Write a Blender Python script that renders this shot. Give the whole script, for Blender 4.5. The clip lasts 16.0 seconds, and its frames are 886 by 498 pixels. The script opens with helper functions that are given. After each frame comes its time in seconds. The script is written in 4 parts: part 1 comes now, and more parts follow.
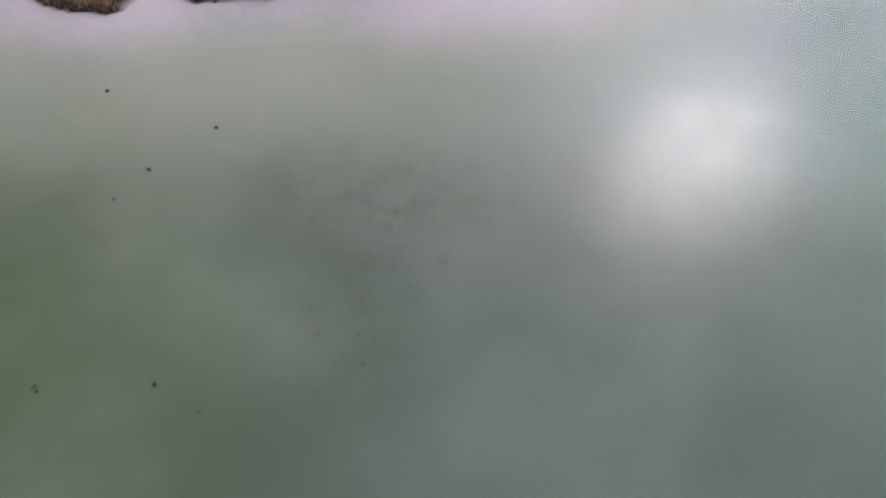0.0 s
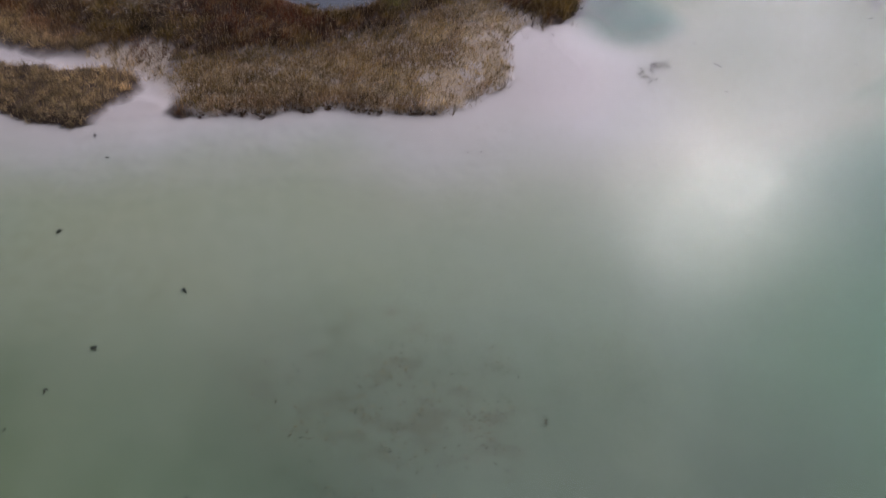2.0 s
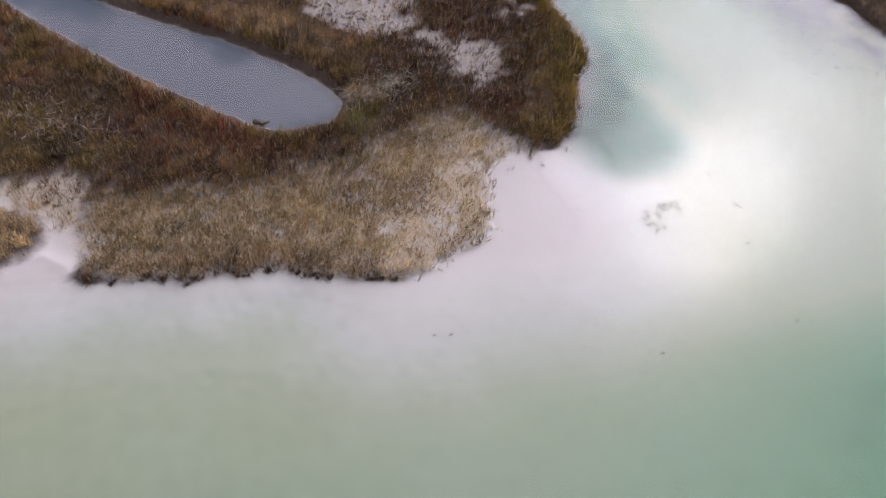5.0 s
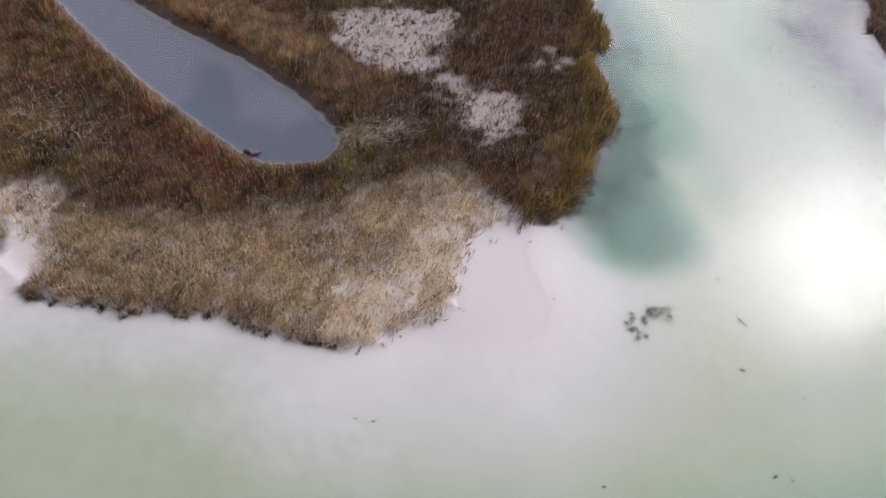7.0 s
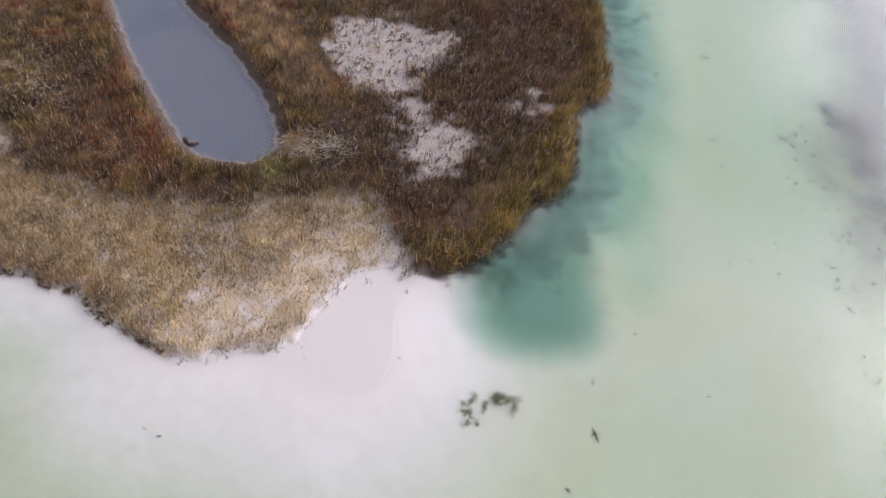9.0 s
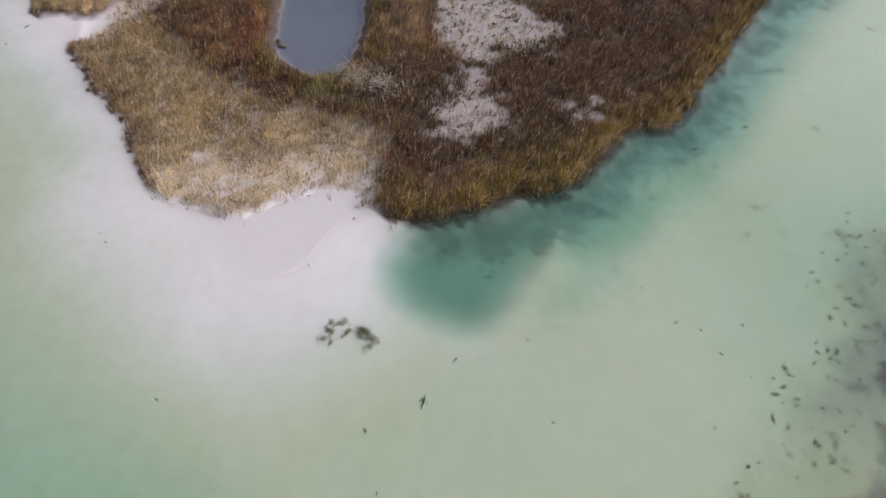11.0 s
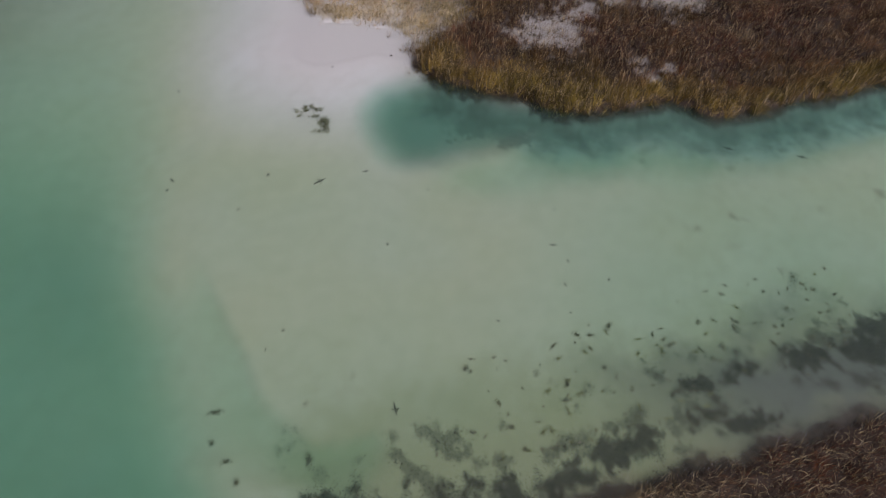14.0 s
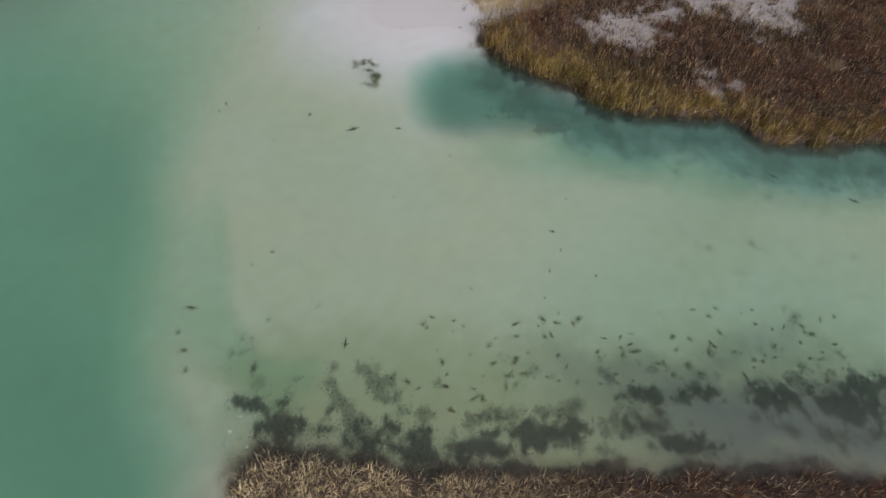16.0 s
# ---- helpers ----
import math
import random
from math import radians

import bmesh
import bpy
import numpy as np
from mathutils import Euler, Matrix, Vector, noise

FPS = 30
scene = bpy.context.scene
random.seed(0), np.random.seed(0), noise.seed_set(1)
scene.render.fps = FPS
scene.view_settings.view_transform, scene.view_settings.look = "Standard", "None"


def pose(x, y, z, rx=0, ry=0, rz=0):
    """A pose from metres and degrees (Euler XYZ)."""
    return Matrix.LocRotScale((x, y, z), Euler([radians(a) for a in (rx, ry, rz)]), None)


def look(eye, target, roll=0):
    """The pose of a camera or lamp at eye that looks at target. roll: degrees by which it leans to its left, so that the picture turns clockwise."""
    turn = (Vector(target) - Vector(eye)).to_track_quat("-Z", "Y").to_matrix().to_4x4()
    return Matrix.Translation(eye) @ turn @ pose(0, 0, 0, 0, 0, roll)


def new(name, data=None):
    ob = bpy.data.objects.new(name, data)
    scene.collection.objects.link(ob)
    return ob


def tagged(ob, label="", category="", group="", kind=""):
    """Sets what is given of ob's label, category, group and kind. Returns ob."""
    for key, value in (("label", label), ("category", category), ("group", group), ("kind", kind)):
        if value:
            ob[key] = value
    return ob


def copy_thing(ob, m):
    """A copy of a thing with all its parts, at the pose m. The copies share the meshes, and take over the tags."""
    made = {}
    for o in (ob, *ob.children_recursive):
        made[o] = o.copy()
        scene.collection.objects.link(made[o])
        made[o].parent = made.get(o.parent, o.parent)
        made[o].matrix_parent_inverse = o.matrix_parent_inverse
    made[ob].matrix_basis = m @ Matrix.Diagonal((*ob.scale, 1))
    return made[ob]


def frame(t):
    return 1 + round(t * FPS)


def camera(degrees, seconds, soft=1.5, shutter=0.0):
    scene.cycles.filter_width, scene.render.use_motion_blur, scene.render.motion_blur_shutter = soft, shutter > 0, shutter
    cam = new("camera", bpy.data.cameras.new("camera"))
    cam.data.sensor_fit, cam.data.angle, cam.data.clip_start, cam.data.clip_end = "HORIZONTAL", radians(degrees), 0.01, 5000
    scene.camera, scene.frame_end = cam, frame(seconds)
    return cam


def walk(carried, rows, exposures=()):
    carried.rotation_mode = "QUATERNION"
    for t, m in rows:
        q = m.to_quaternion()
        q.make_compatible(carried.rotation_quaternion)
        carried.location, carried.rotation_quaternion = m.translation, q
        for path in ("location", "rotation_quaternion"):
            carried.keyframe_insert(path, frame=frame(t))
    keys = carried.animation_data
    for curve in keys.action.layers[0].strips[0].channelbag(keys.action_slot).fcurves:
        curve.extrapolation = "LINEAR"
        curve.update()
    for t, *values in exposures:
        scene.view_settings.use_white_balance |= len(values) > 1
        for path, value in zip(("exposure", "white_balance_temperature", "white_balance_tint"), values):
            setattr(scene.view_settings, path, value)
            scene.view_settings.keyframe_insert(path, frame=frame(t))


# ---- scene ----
cam = camera(63.6, 16.0)
METRES, EYE, TILT, LEAN, TURN = 65.79, 20.75, 0.0, 0.0, 24.1
EXPOSURES = [(0, -0.23, 6500, 25), (1, -0.45, 6500, 22), (2, -0.52, 6500, 18), (2.5, -0.55, 6500, 18), (3, -0.37, 6500, 17), (3.5, -0.13, 6500, 17), (4, 0.02, 6500, 17), (7, 0.23, 6500, 15), (8, 0.47, 6500, 15), (10.5, 0.5, 6500, 13), (11, 0.3, 6500, 12), (11.5, 0, 6500, 11), (12, -0.23, 6500, 11), (13, -0.19, 6500, 11), (14.5, -0.2, 6500, 11), (16, -0.03, 6500, 7)]
ROWS = [
    (0.0, 0.0, 0.0, 0.0, -0.09, -51.9, 0.07),
    (0.5, -0.0028, 0.0323, -0.0046, 1.86, -51.13, -0.44),
    (1.0, -0.0051, 0.0643, -0.006, 2.64, -50.62, -0.97),
    (1.5, -0.0054, 0.0968, -0.007, 2.6, -50.25, -1.11),
    (2.0, -0.0056, 0.1289, -0.0102, 2.61, -49.75, -1.16),
    (2.5, -0.0069, 0.1602, -0.01, 2.62, -49.55, -1.31),
    (3.0, -0.0069, 0.1915, -0.0087, 2.7, -49.58, -1.34),
    (3.5, -0.008, 0.2199, -0.0063, 2.54, -49.63, -1.49),
    (4.0, -0.0074, 0.2396, -0.0049, 2.5, -49.53, -1.53),
    (6.5, 0.0503, 0.3026, -0.0057, 9.01, -49.07, -1.5),
    (7.0, 0.0738, 0.3228, -0.0046, 14.56, -49.22, -1.53),
    (7.5, 0.1011, 0.3446, -0.0035, 19.91, -49.38, -1.44),
    (8.0, 0.1306, 0.3663, -0.003, 22.95, -49.45, -1.38),
    (10.5, 0.3003, 0.4773, -0.0044, 52.22, -49.51, -1.14),
    (11.0, 0.3332, 0.5029, -0.0052, 60.57, -49.67, -1.22),
    (11.5, 0.3637, 0.5318, -0.0061, 68.37, -49.92, -1.24),
    (12.0, 0.3911, 0.562, -0.0075, 74.17, -50.11, -1.34),
    (12.5, 0.4151, 0.5931, -0.0083, 79.82, -50.36, -1.46),
    (13.0, 0.4378, 0.6268, -0.0092, 86.82, -50.58, -1.52),
    (13.5, 0.4566, 0.6619, -0.0101, 93.79, -50.83, -1.58),
    (14.0, 0.4726, 0.6956, -0.0115, 98.93, -50.92, -1.69),
    (14.5, 0.4826, 0.7236, -0.0119, 106.6, -51.3, -1.64),
    (15.0, 0.4847, 0.748, -0.0122, 113.02, -51.47, -1.23),
    (15.5, 0.4808, 0.7649, -0.0132, 113.78, -51.42, -1.17),
    (16.0, 0.4718, 0.7752, -0.0138, 115.12, -51.42, -1.2),
]
walk(cam, [(t, pose(0, 0, EYE, TILT, LEAN, TURN) @ pose(METRES * x, METRES * y, METRES * z, 90 + pitch, roll, yaw)) for t, x, y, z, yaw, pitch, roll in ROWS], EXPOSURES)


# ---- light ----
CLOUD_BASE, CLOUD_WIDE, CLOUD_NEAR, CLOUD_LOW = 4.5, 28.0, 60.0, 140.0
SUN_UP, SUN_AZ = 42.0, 87.5          # degrees above the horizon, degrees from +x towards +y
world = bpy.data.worlds.new("sky")
scene.world = world
world.use_nodes = True
wn, wl = world.node_tree.nodes, world.node_tree.links
sky = wn.new("ShaderNodeTexSky")
sky.sky_type, sky.sun_disc = "NISHITA", False
sky.sun_elevation, sky.sun_rotation = radians(SUN_UP), radians(90 - SUN_AZ)
sky.dust_density, sky.air_density, sky.ozone_density = 1.2, 1.0, 1.0
bg = wn["Background"]
bg.inputs["Strength"].default_value = 0.11
# broken thin cloud over the whole sky
coord = wn.new("ShaderNodeTexCoord")
split = wn.new("ShaderNodeSeparateXYZ")
wl.new(coord.outputs["Generated"], split.inputs[0])
lift = wn.new("ShaderNodeMath")
lift.operation = "ADD"
lift.inputs[1].default_value = 0.25
wl.new(split.outputs["Z"], lift.inputs[0])
flat = wn.new("ShaderNodeVectorMath")
flat.operation = "DIVIDE"
wl.new(coord.outputs["Generated"], flat.inputs[0])
wl.new(lift.outputs[0], flat.inputs[1])
cloud = wn.new("ShaderNodeTexNoise")
cloud.inputs["Scale"].default_value, cloud.inputs["Detail"].default_value = 5.0, 6.0
cloud.inputs["Roughness"].default_value = 0.5
wl.new(flat.outputs[0], cloud.inputs["Vector"])
cover = wn.new("ShaderNodeMapRange")
cover.interpolation_type = "SMOOTHSTEP"
for i, v in ((1, 0.42), (2, 0.54), (3, 0.0), (4, 1.0)):
    cover.inputs[i].default_value = v
wl.new(cloud.outputs["Fac"], cover.inputs[0])
# thin cloud shines brighter the nearer it stands to the sun
SUN_WAY = Vector((math.cos(radians(SUN_UP)) * math.cos(radians(SUN_AZ)), math.cos(radians(SUN_UP)) * math.sin(radians(SUN_AZ)), math.sin(radians(SUN_UP))))
facing = wn.new("ShaderNodeVectorMath")
facing.operation = "DOT_PRODUCT"
facing.inputs[1].default_value = SUN_WAY
wl.new(coord.outputs["Generated"], facing.inputs[0])


def sky_math(op, a, b):
    m = wn.new("ShaderNodeMath")
    m.operation = op
    for i, v in enumerate((a, b)):
        if isinstance(v, (int, float)):
            m.inputs[i].default_value = v
        else:
            wl.new(v, m.inputs[i])
    return m.outputs[0]


toward = sky_math("MAXIMUM", facing.outputs["Value"], 0.0)
glow = sky_math("ADD", sky_math("MULTIPLY", sky_math("POWER", toward, 5.0), CLOUD_WIDE), sky_math("MULTIPLY", sky_math("POWER", toward, 70.0), CLOUD_NEAR))
haze = sky_math("MULTIPLY", sky_math("MAXIMUM", sky_math("SUBTRACT", 0.70, split.outputs["Z"]), 0.0), sky_math("MULTIPLY", sky_math("POWER", toward, 4.0), CLOUD_LOW))
glow = sky_math("ADD", sky_math("ADD", glow, haze), CLOUD_BASE)
tone = wn.new("ShaderNodeVectorMath")
tone.operation = "SCALE"
tone.inputs[0].default_value = (1.02, 0.965, 1.12)
wl.new(glow, tone.inputs["Scale"])
veil = wn.new("ShaderNodeMix")
veil.data_type = "RGBA"
wl.new(sky_math("MINIMUM", sky_math("ADD", cover.outputs[0], sky_math("MULTIPLY", sky_math("POWER", toward, 8.0), 0.55)), 1.0), veil.inputs[0])
wl.new(sky.outputs[0], veil.inputs[6])
wl.new(tone.outputs[0], veil.inputs[7])
wl.new(veil.outputs[2], bg.inputs["Color"])

sun = new("sun", bpy.data.lights.new("sun", "SUN"))
sun.data.energy, sun.data.angle, sun.data.color = 0.52, radians(11.0), (1.0, 0.96, 0.91)
sun.matrix_world = look((0, 0, 0), -SUN_WAY)


# ---- materials ----
def nodes_of(mat):
    mat.use_nodes = True
    return mat.node_tree.nodes, mat.node_tree.links


def noise_node(n, l, scale, detail=3.0, rough=0.55, vec=None):
    tex = n.new("ShaderNodeTexNoise")
    tex.inputs["Scale"].default_value, tex.inputs["Detail"].default_value, tex.inputs["Roughness"].default_value = scale, detail, rough
    if vec is not None:
        l.new(vec, tex.inputs["Vector"])
    return tex


def ranged(n, l, src, a, b, c, d):
    m = n.new("ShaderNodeMapRange")
    for i, v in ((1, a), (2, b), (3, c), (4, d)):
        m.inputs[i].default_value = v
    l.new(src, m.inputs[0])
    return m.outputs[0]


def mixed(n, l, fac, a, b, mode="MIX"):
    m = n.new("ShaderNodeMix")
    m.data_type, m.blend_type = "RGBA", mode
    for slot, v in ((0, fac), (6, a), (7, b)):
        if isinstance(v, (int, float)):
            m.inputs[slot].default_value = v
        elif isinstance(v, tuple):
            m.inputs[slot].default_value = (*v, 1)
        else:
            l.new(v, m.inputs[slot])
    return m.outputs[2]


def attr_node(n, name):
    a = n.new("ShaderNodeAttribute")
    a.attribute_name = name
    return a


def bed_material():
    mat = bpy.data.materials.new("marl_and_peat")
    n, l = nodes_of(mat)
    bsdf = n["Principled BSDF"]
    pos = n.new("ShaderNodeNewGeometry").outputs["Position"]
    broad = noise_node(n, l, 0.22, 4, 0.55, pos).outputs["Fac"]
    mid = noise_node(n, l, 1.6, 5, 0.6, pos).outputs["Fac"]
    fine = noise_node(n, l, 14, 4, 0.6, pos).outputs["Fac"]
    marl = mixed(n, l, ranged(n, l, broad, 0.35, 0.65, 0, 1), (0.60, 0.572, 0.54), (0.555, 0.53, 0.485))
    marl = mixed(n, l, ranged(n, l, mid, 0.45, 0.75, 0, 0.35), marl, (0.47, 0.43, 0.37))
    marl = mixed(n, l, attr_node(n, "damp").outputs["Fac"], marl, (0.57, 0.55, 0.512))
    marl = mixed(n, l, attr_node(n, "dry").outputs["Fac"], marl, (0.33, 0.305, 0.275))
    marl = mixed(n, l, attr_node(n, "film").outputs["Fac"], marl, mixed(n, l, ranged(n, l, mid, 0.3, 0.7, 0, 1), (0.53, 0.465, 0.33), (0.48, 0.425, 0.295)))
    stain = mixed(n, l, attr_node(n, "stain").outputs["Fac"], marl, (0.27, 0.155, 0.075))
    litter = mixed(n, l, ranged(n, l, fine, 0.36, 0.64, 0, 1), (0.43, 0.355, 0.225), (0.21, 0.155, 0.08))
    peat_and_shade = mixed(n, l, ranged(n, l, fine, 0.35, 0.65, 0, 1), (0.025, 0.016, 0.010), (0.075, 0.046, 0.026))
    stain = mixed(n, l, attr_node(n, "algae").outputs["Fac"], stain, mixed(n, l, attr_node(n, "silt").outputs["Fac"], (0.19, 0.185, 0.135), (0.15, 0.175, 0.075)))
    stain = mixed(n, l, attr_node(n, "moss").outputs["Fac"], stain, (0.27, 0.275, 0.12))
    stain = mixed(n, l, attr_node(n, "silty").outputs["Fac"], stain, (0.135, 0.122, 0.108))
    stain = mixed(n, l, attr_node(n, "mud").outputs["Fac"], stain, (0.115, 0.122, 0.148))
    stain = mixed(n, l, ranged(n, l, attr_node(n, "weed").outputs["Fac"], 0, 1, 0, 0.88), stain, (0.065, 0.055, 0.032))
    stain = mixed(n, l, attr_node(n, "bare").outputs["Fac"], stain, mixed(n, l, ranged(n, l, fine, 0.4, 0.62, 0, 1), (0.30, 0.275, 0.245), (0.12, 0.10, 0.08)))
    c = mixed(n, l, attr_node(n, "litter").outputs["Fac"], stain, litter)
    c = mixed(n, l, attr_node(n, "peat_and_shade").outputs["Fac"], c, peat_and_shade)
    l.new(c, bsdf.inputs["Base Color"])
    bsdf.inputs["Roughness"].default_value = 0.85
    bump = n.new("ShaderNodeBump")
    bump.inputs["Strength"].default_value, bump.inputs["Distance"].default_value = 0.5, 0.012
    l.new(fine, bump.inputs["Height"])
    l.new(bump.outputs[0], bsdf.inputs["Normal"])
    return mat


def water_material():
    """Clear to milky water: the light is lost with the depth below, part is scattered back, the surface mirrors the sky."""
    mat = bpy.data.materials.new("lake_water")
    n, l = nodes_of(mat)
    n.remove(n["Principled BSDF"])
    depth = attr_node(n, "depth").outputs["Fac"]
    silt = attr_node(n, "silt").outputs["Fac"]
    pos = n.new("ShaderNodeNewGeometry").outputs["Position"]
    comb = n.new("ShaderNodeCombineColor")
    for i, a in enumerate(ABSORB):
        p = n.new("ShaderNodeMath")
        p.operation = "POWER"
        p.inputs[0].default_value = math.exp(-a)
        l.new(depth, p.inputs[1])
        l.new(p.outputs[0], comb.inputs[i])
    clear = n.new("ShaderNodeBsdfTransparent")
    l.new(comb.outputs[0], clear.inputs[0])
    milk = n.new("ShaderNodeBsdfDiffuse")
    hue = mixed(n, l, silt, MILK, PLANKTON)
    l.new(hue, milk.inputs[0])
    turbid = n.new("ShaderNodeMath")
    turbid.operation = "POWER"
    turbid.inputs[0].default_value = math.exp(-MURK)
    l.new(depth, turbid.inputs[1])
    body = n.new("ShaderNodeMixShader")
    l.new(turbid.outputs[0], body.inputs[0])
    l.new(milk.outputs[0], body.inputs[1])
    l.new(clear.outputs[0], body.inputs[2])
    # wind ripples in patches
    turn, thin = n.new("ShaderNodeMapping"), n.new("ShaderNodeMapping")
    turn.inputs["Rotation"].default_value = (0, 0, radians(-20))
    thin.inputs["Scale"].default_value = (1.0, 0.34, 1.0)
    l.new(pos, turn.inputs["Vector"])
    l.new(turn.outputs[0], thin.inputs["Vector"])
    small = noise_node(n, l, 6.0, 2, 0.55, thin.outputs[0])
    small.inputs["Distortion"].default_value = 0.7
    swell = noise_node(n, l, 2.4, 4, 0.6, turn.outputs[0])
    gust = ranged(n, l, noise_node(n, l, 0.13, 3, 0.6, pos).outputs["Fac"], 0.38, 0.58, 0.2, 1.0)
    sheltered = n.new("ShaderNodeMath")
    sheltered.operation = "MULTIPLY"
    l.new(gust, sheltered.inputs[0])
    l.new(attr_node(n, "open_water").outputs["Fac"], sheltered.inputs[1])
    b1 = n.new("ShaderNodeBump")
    b1.inputs["Distance"].default_value = 0.016
    l.new(sheltered.outputs[0], b1.inputs["Strength"])
    l.new(small.outputs["Fac"], b1.inputs["Height"])
    b2 = n.new("ShaderNodeBump")
    b2.inputs["Distance"].default_value = 0.045
    l.new(ranged(n, l, sheltered.outputs[0], 0, 1, 0.0, 0.24), b2.inputs["Strength"])
    l.new(swell.outputs["Fac"], b2.inputs["Height"])
    l.new(b1.outputs[0], b2.inputs["Normal"])
    gloss = n.new("ShaderNodeBsdfGlossy")
    ruffled = n.new("ShaderNodeMath")
    ruffled.operation = "MULTIPLY"
    streak = noise_node(n, l, 0.55, 6, 0.65, pos)
    streak.inputs["Distortion"].default_value = 1.2
    l.new(ranged(n, l, streak.outputs["Fac"], 0.36, 0.64, 0.09, 0.19), ruffled.inputs[0])
    l.new(ranged(n, l, attr_node(n, "open_water").outputs["Fac"], 0, 1, 0.2, 1.0), ruffled.inputs[1])
    l.new(ruffled.outputs[0], gloss.inputs["Roughness"])
    fres = n.new("ShaderNodeFresnel")
    fres.inputs["IOR"].default_value = 1.333
    l.new(b2.outputs[0], gloss.inputs["Normal"])
    l.new(b2.outputs[0], fres.inputs["Normal"])
    top = n.new("ShaderNodeMixShader")
    l.new(fres.outputs[0], top.inputs[0])
    l.new(body.outputs[0], top.inputs[1])
    l.new(gloss.outputs[0], top.inputs[2])
    l.new(top.outputs[0], n["Material Output"].inputs["Surface"])
    return mat


def blade_material(name, thin=0.2, rough=0.7):
    """Dry or living leaf: colour from the plant's own tint, varied leaf by leaf, some light passing through."""
    mat = bpy.data.materials.new(name)
    n, l = nodes_of(mat)
    bsdf = n["Principled BSDF"]
    geo = n.new("ShaderNodeNewGeometry")
    tint = attr_node(n, "tint").outputs["Color"]
    hsv = n.new("ShaderNodeHueSaturation")
    l.new(tint, hsv.inputs["Color"])
    l.new(ranged(n, l, geo.outputs["Random Per Island"], 0, 1, 0.45, 1.65), hsv.inputs["Value"])
    l.new(ranged(n, l, noise_node(n, l, 9, 2, 0.5, geo.outputs["Position"]).outputs["Fac"], 0.3, 0.7, 0.8, 1.15), hsv.inputs["Saturation"])
    l.new(hsv.outputs[0], bsdf.inputs["Base Color"])
    bsdf.inputs["Roughness"].default_value = rough
    bsdf.inputs["Specular IOR Level"].default_value = 0.25
    trans = n.new("ShaderNodeBsdfTranslucent")
    l.new(hsv.outputs[0], trans.inputs[0])
    mix = n.new("ShaderNodeMixShader")
    mix.inputs[0].default_value = thin
    l.new(bsdf.outputs[0], mix.inputs[1])
    l.new(trans.outputs[0], mix.inputs[2])
    l.new(mix.outputs[0], n["Material Output"].inputs["Surface"])
    return mat


def plain_material(name, dark, light, scale=6.0, rough=0.8, stretch=(1, 1, 1)):
    mat = bpy.data.materials.new(name)
    n, l = nodes_of(mat)
    bsdf = n["Principled BSDF"]
    co = n.new("ShaderNodeTexCoord")
    mp = n.new("ShaderNodeMapping")
    mp.inputs["Scale"].default_value = stretch
    l.new(co.outputs["Object"], mp.inputs["Vector"])
    tex = noise_node(n, l, scale, 5, 0.6, mp.outputs[0])
    c = mixed(n, l, ranged(n, l, tex.outputs["Fac"], 0.35, 0.65, 0, 1), dark, light)
    info = n.new("ShaderNodeObjectInfo")
    hsv = n.new("ShaderNodeHueSaturation")
    l.new(c, hsv.inputs["Color"])
    l.new(ranged(n, l, info.outputs["Random"], 0, 1, 0.75, 1.25), hsv.inputs["Value"])
    l.new(hsv.outputs[0], bsdf.inputs["Base Color"])
    bsdf.inputs["Roughness"].default_value = rough
    bump = n.new("ShaderNodeBump")
    bump.inputs["Strength"].default_value, bump.inputs["Distance"].default_value = 0.6, 0.01
    l.new(tex.outputs["Fac"], bump.inputs["Height"])
    l.new(bump.outputs[0], bsdf.inputs["Normal"])
    return mat


ABSORB = (0.68, 0.27, 0.38)          # lost per metre of depth, down and up again
MURK = 0.025
MILK, PLANKTON = (0.23, 0.71, 0.59), (0.30, 0.58, 0.24)
BED, WATER = bed_material(), water_material()
SEDGE, STRAW = blade_material("sedge_leaf", 0.2), blade_material("dry_straw", 0.25)
WEED = blade_material("waterweed_leaf", 0.1)
BLEACHED = plain_material("bleached_reed", (0.27, 0.235, 0.16), (0.52, 0.47, 0.36), 8, 0.8, (1, 1, 0.2))
WETWOOD = plain_material("waterlogged_wood", (0.035, 0.026, 0.018), (0.10, 0.075, 0.05), 12, 0.6, (1, 1, 0.2))
STONE = plain_material("marl_stone", (0.42, 0.39, 0.33), (0.66, 0.62, 0.56), 9, 0.85)

# ---- the plan: shores and depths ----
LAND = [(-75, 16), (-50, 18.5), (-35.5, 21.4), (-30.9, 21.2), (-28.3, 21.9), (-26.6, 23.4), (-24.6, 24.5), (-21.6, 26.2), (-18.6, 28.1),
        (-15.6, 29.5), (-14.3, 30.3), (-13.3, 32.0), (-12.9, 33.6), (-13.6, 35.2), (-14.2, 36.8), (-14.0, 38.0), (-12.6, 39.4),
        (-12.1, 40.9), (-12.6, 42.9), (-13.2, 44.2), (-13.3, 45.6), (-14.1, 46.9), (-15.3, 48.1), (-17.0, 50.2), (-17.3, 51.9), (-20.8, 54.9),
        (-25.8, 59.0), (-34, 66), (-52, 78), (-75, 88)]
POND = [(-21.5, 36.7), (-22.2, 37.9), (-24.5, 38.7), (-28.1, 39.0), (-31.4, 39.0), (-35, 38.8), (-40, 38.9), (-48, 39.6), (-51, 37.6),
        (-42, 35.7), (-36.6, 34.8), (-32.8, 34.3), (-29.7, 34.0), (-26.2, 33.9), (-24.2, 33.9), (-22.8, 34.4), (-21.7, 35.6)]
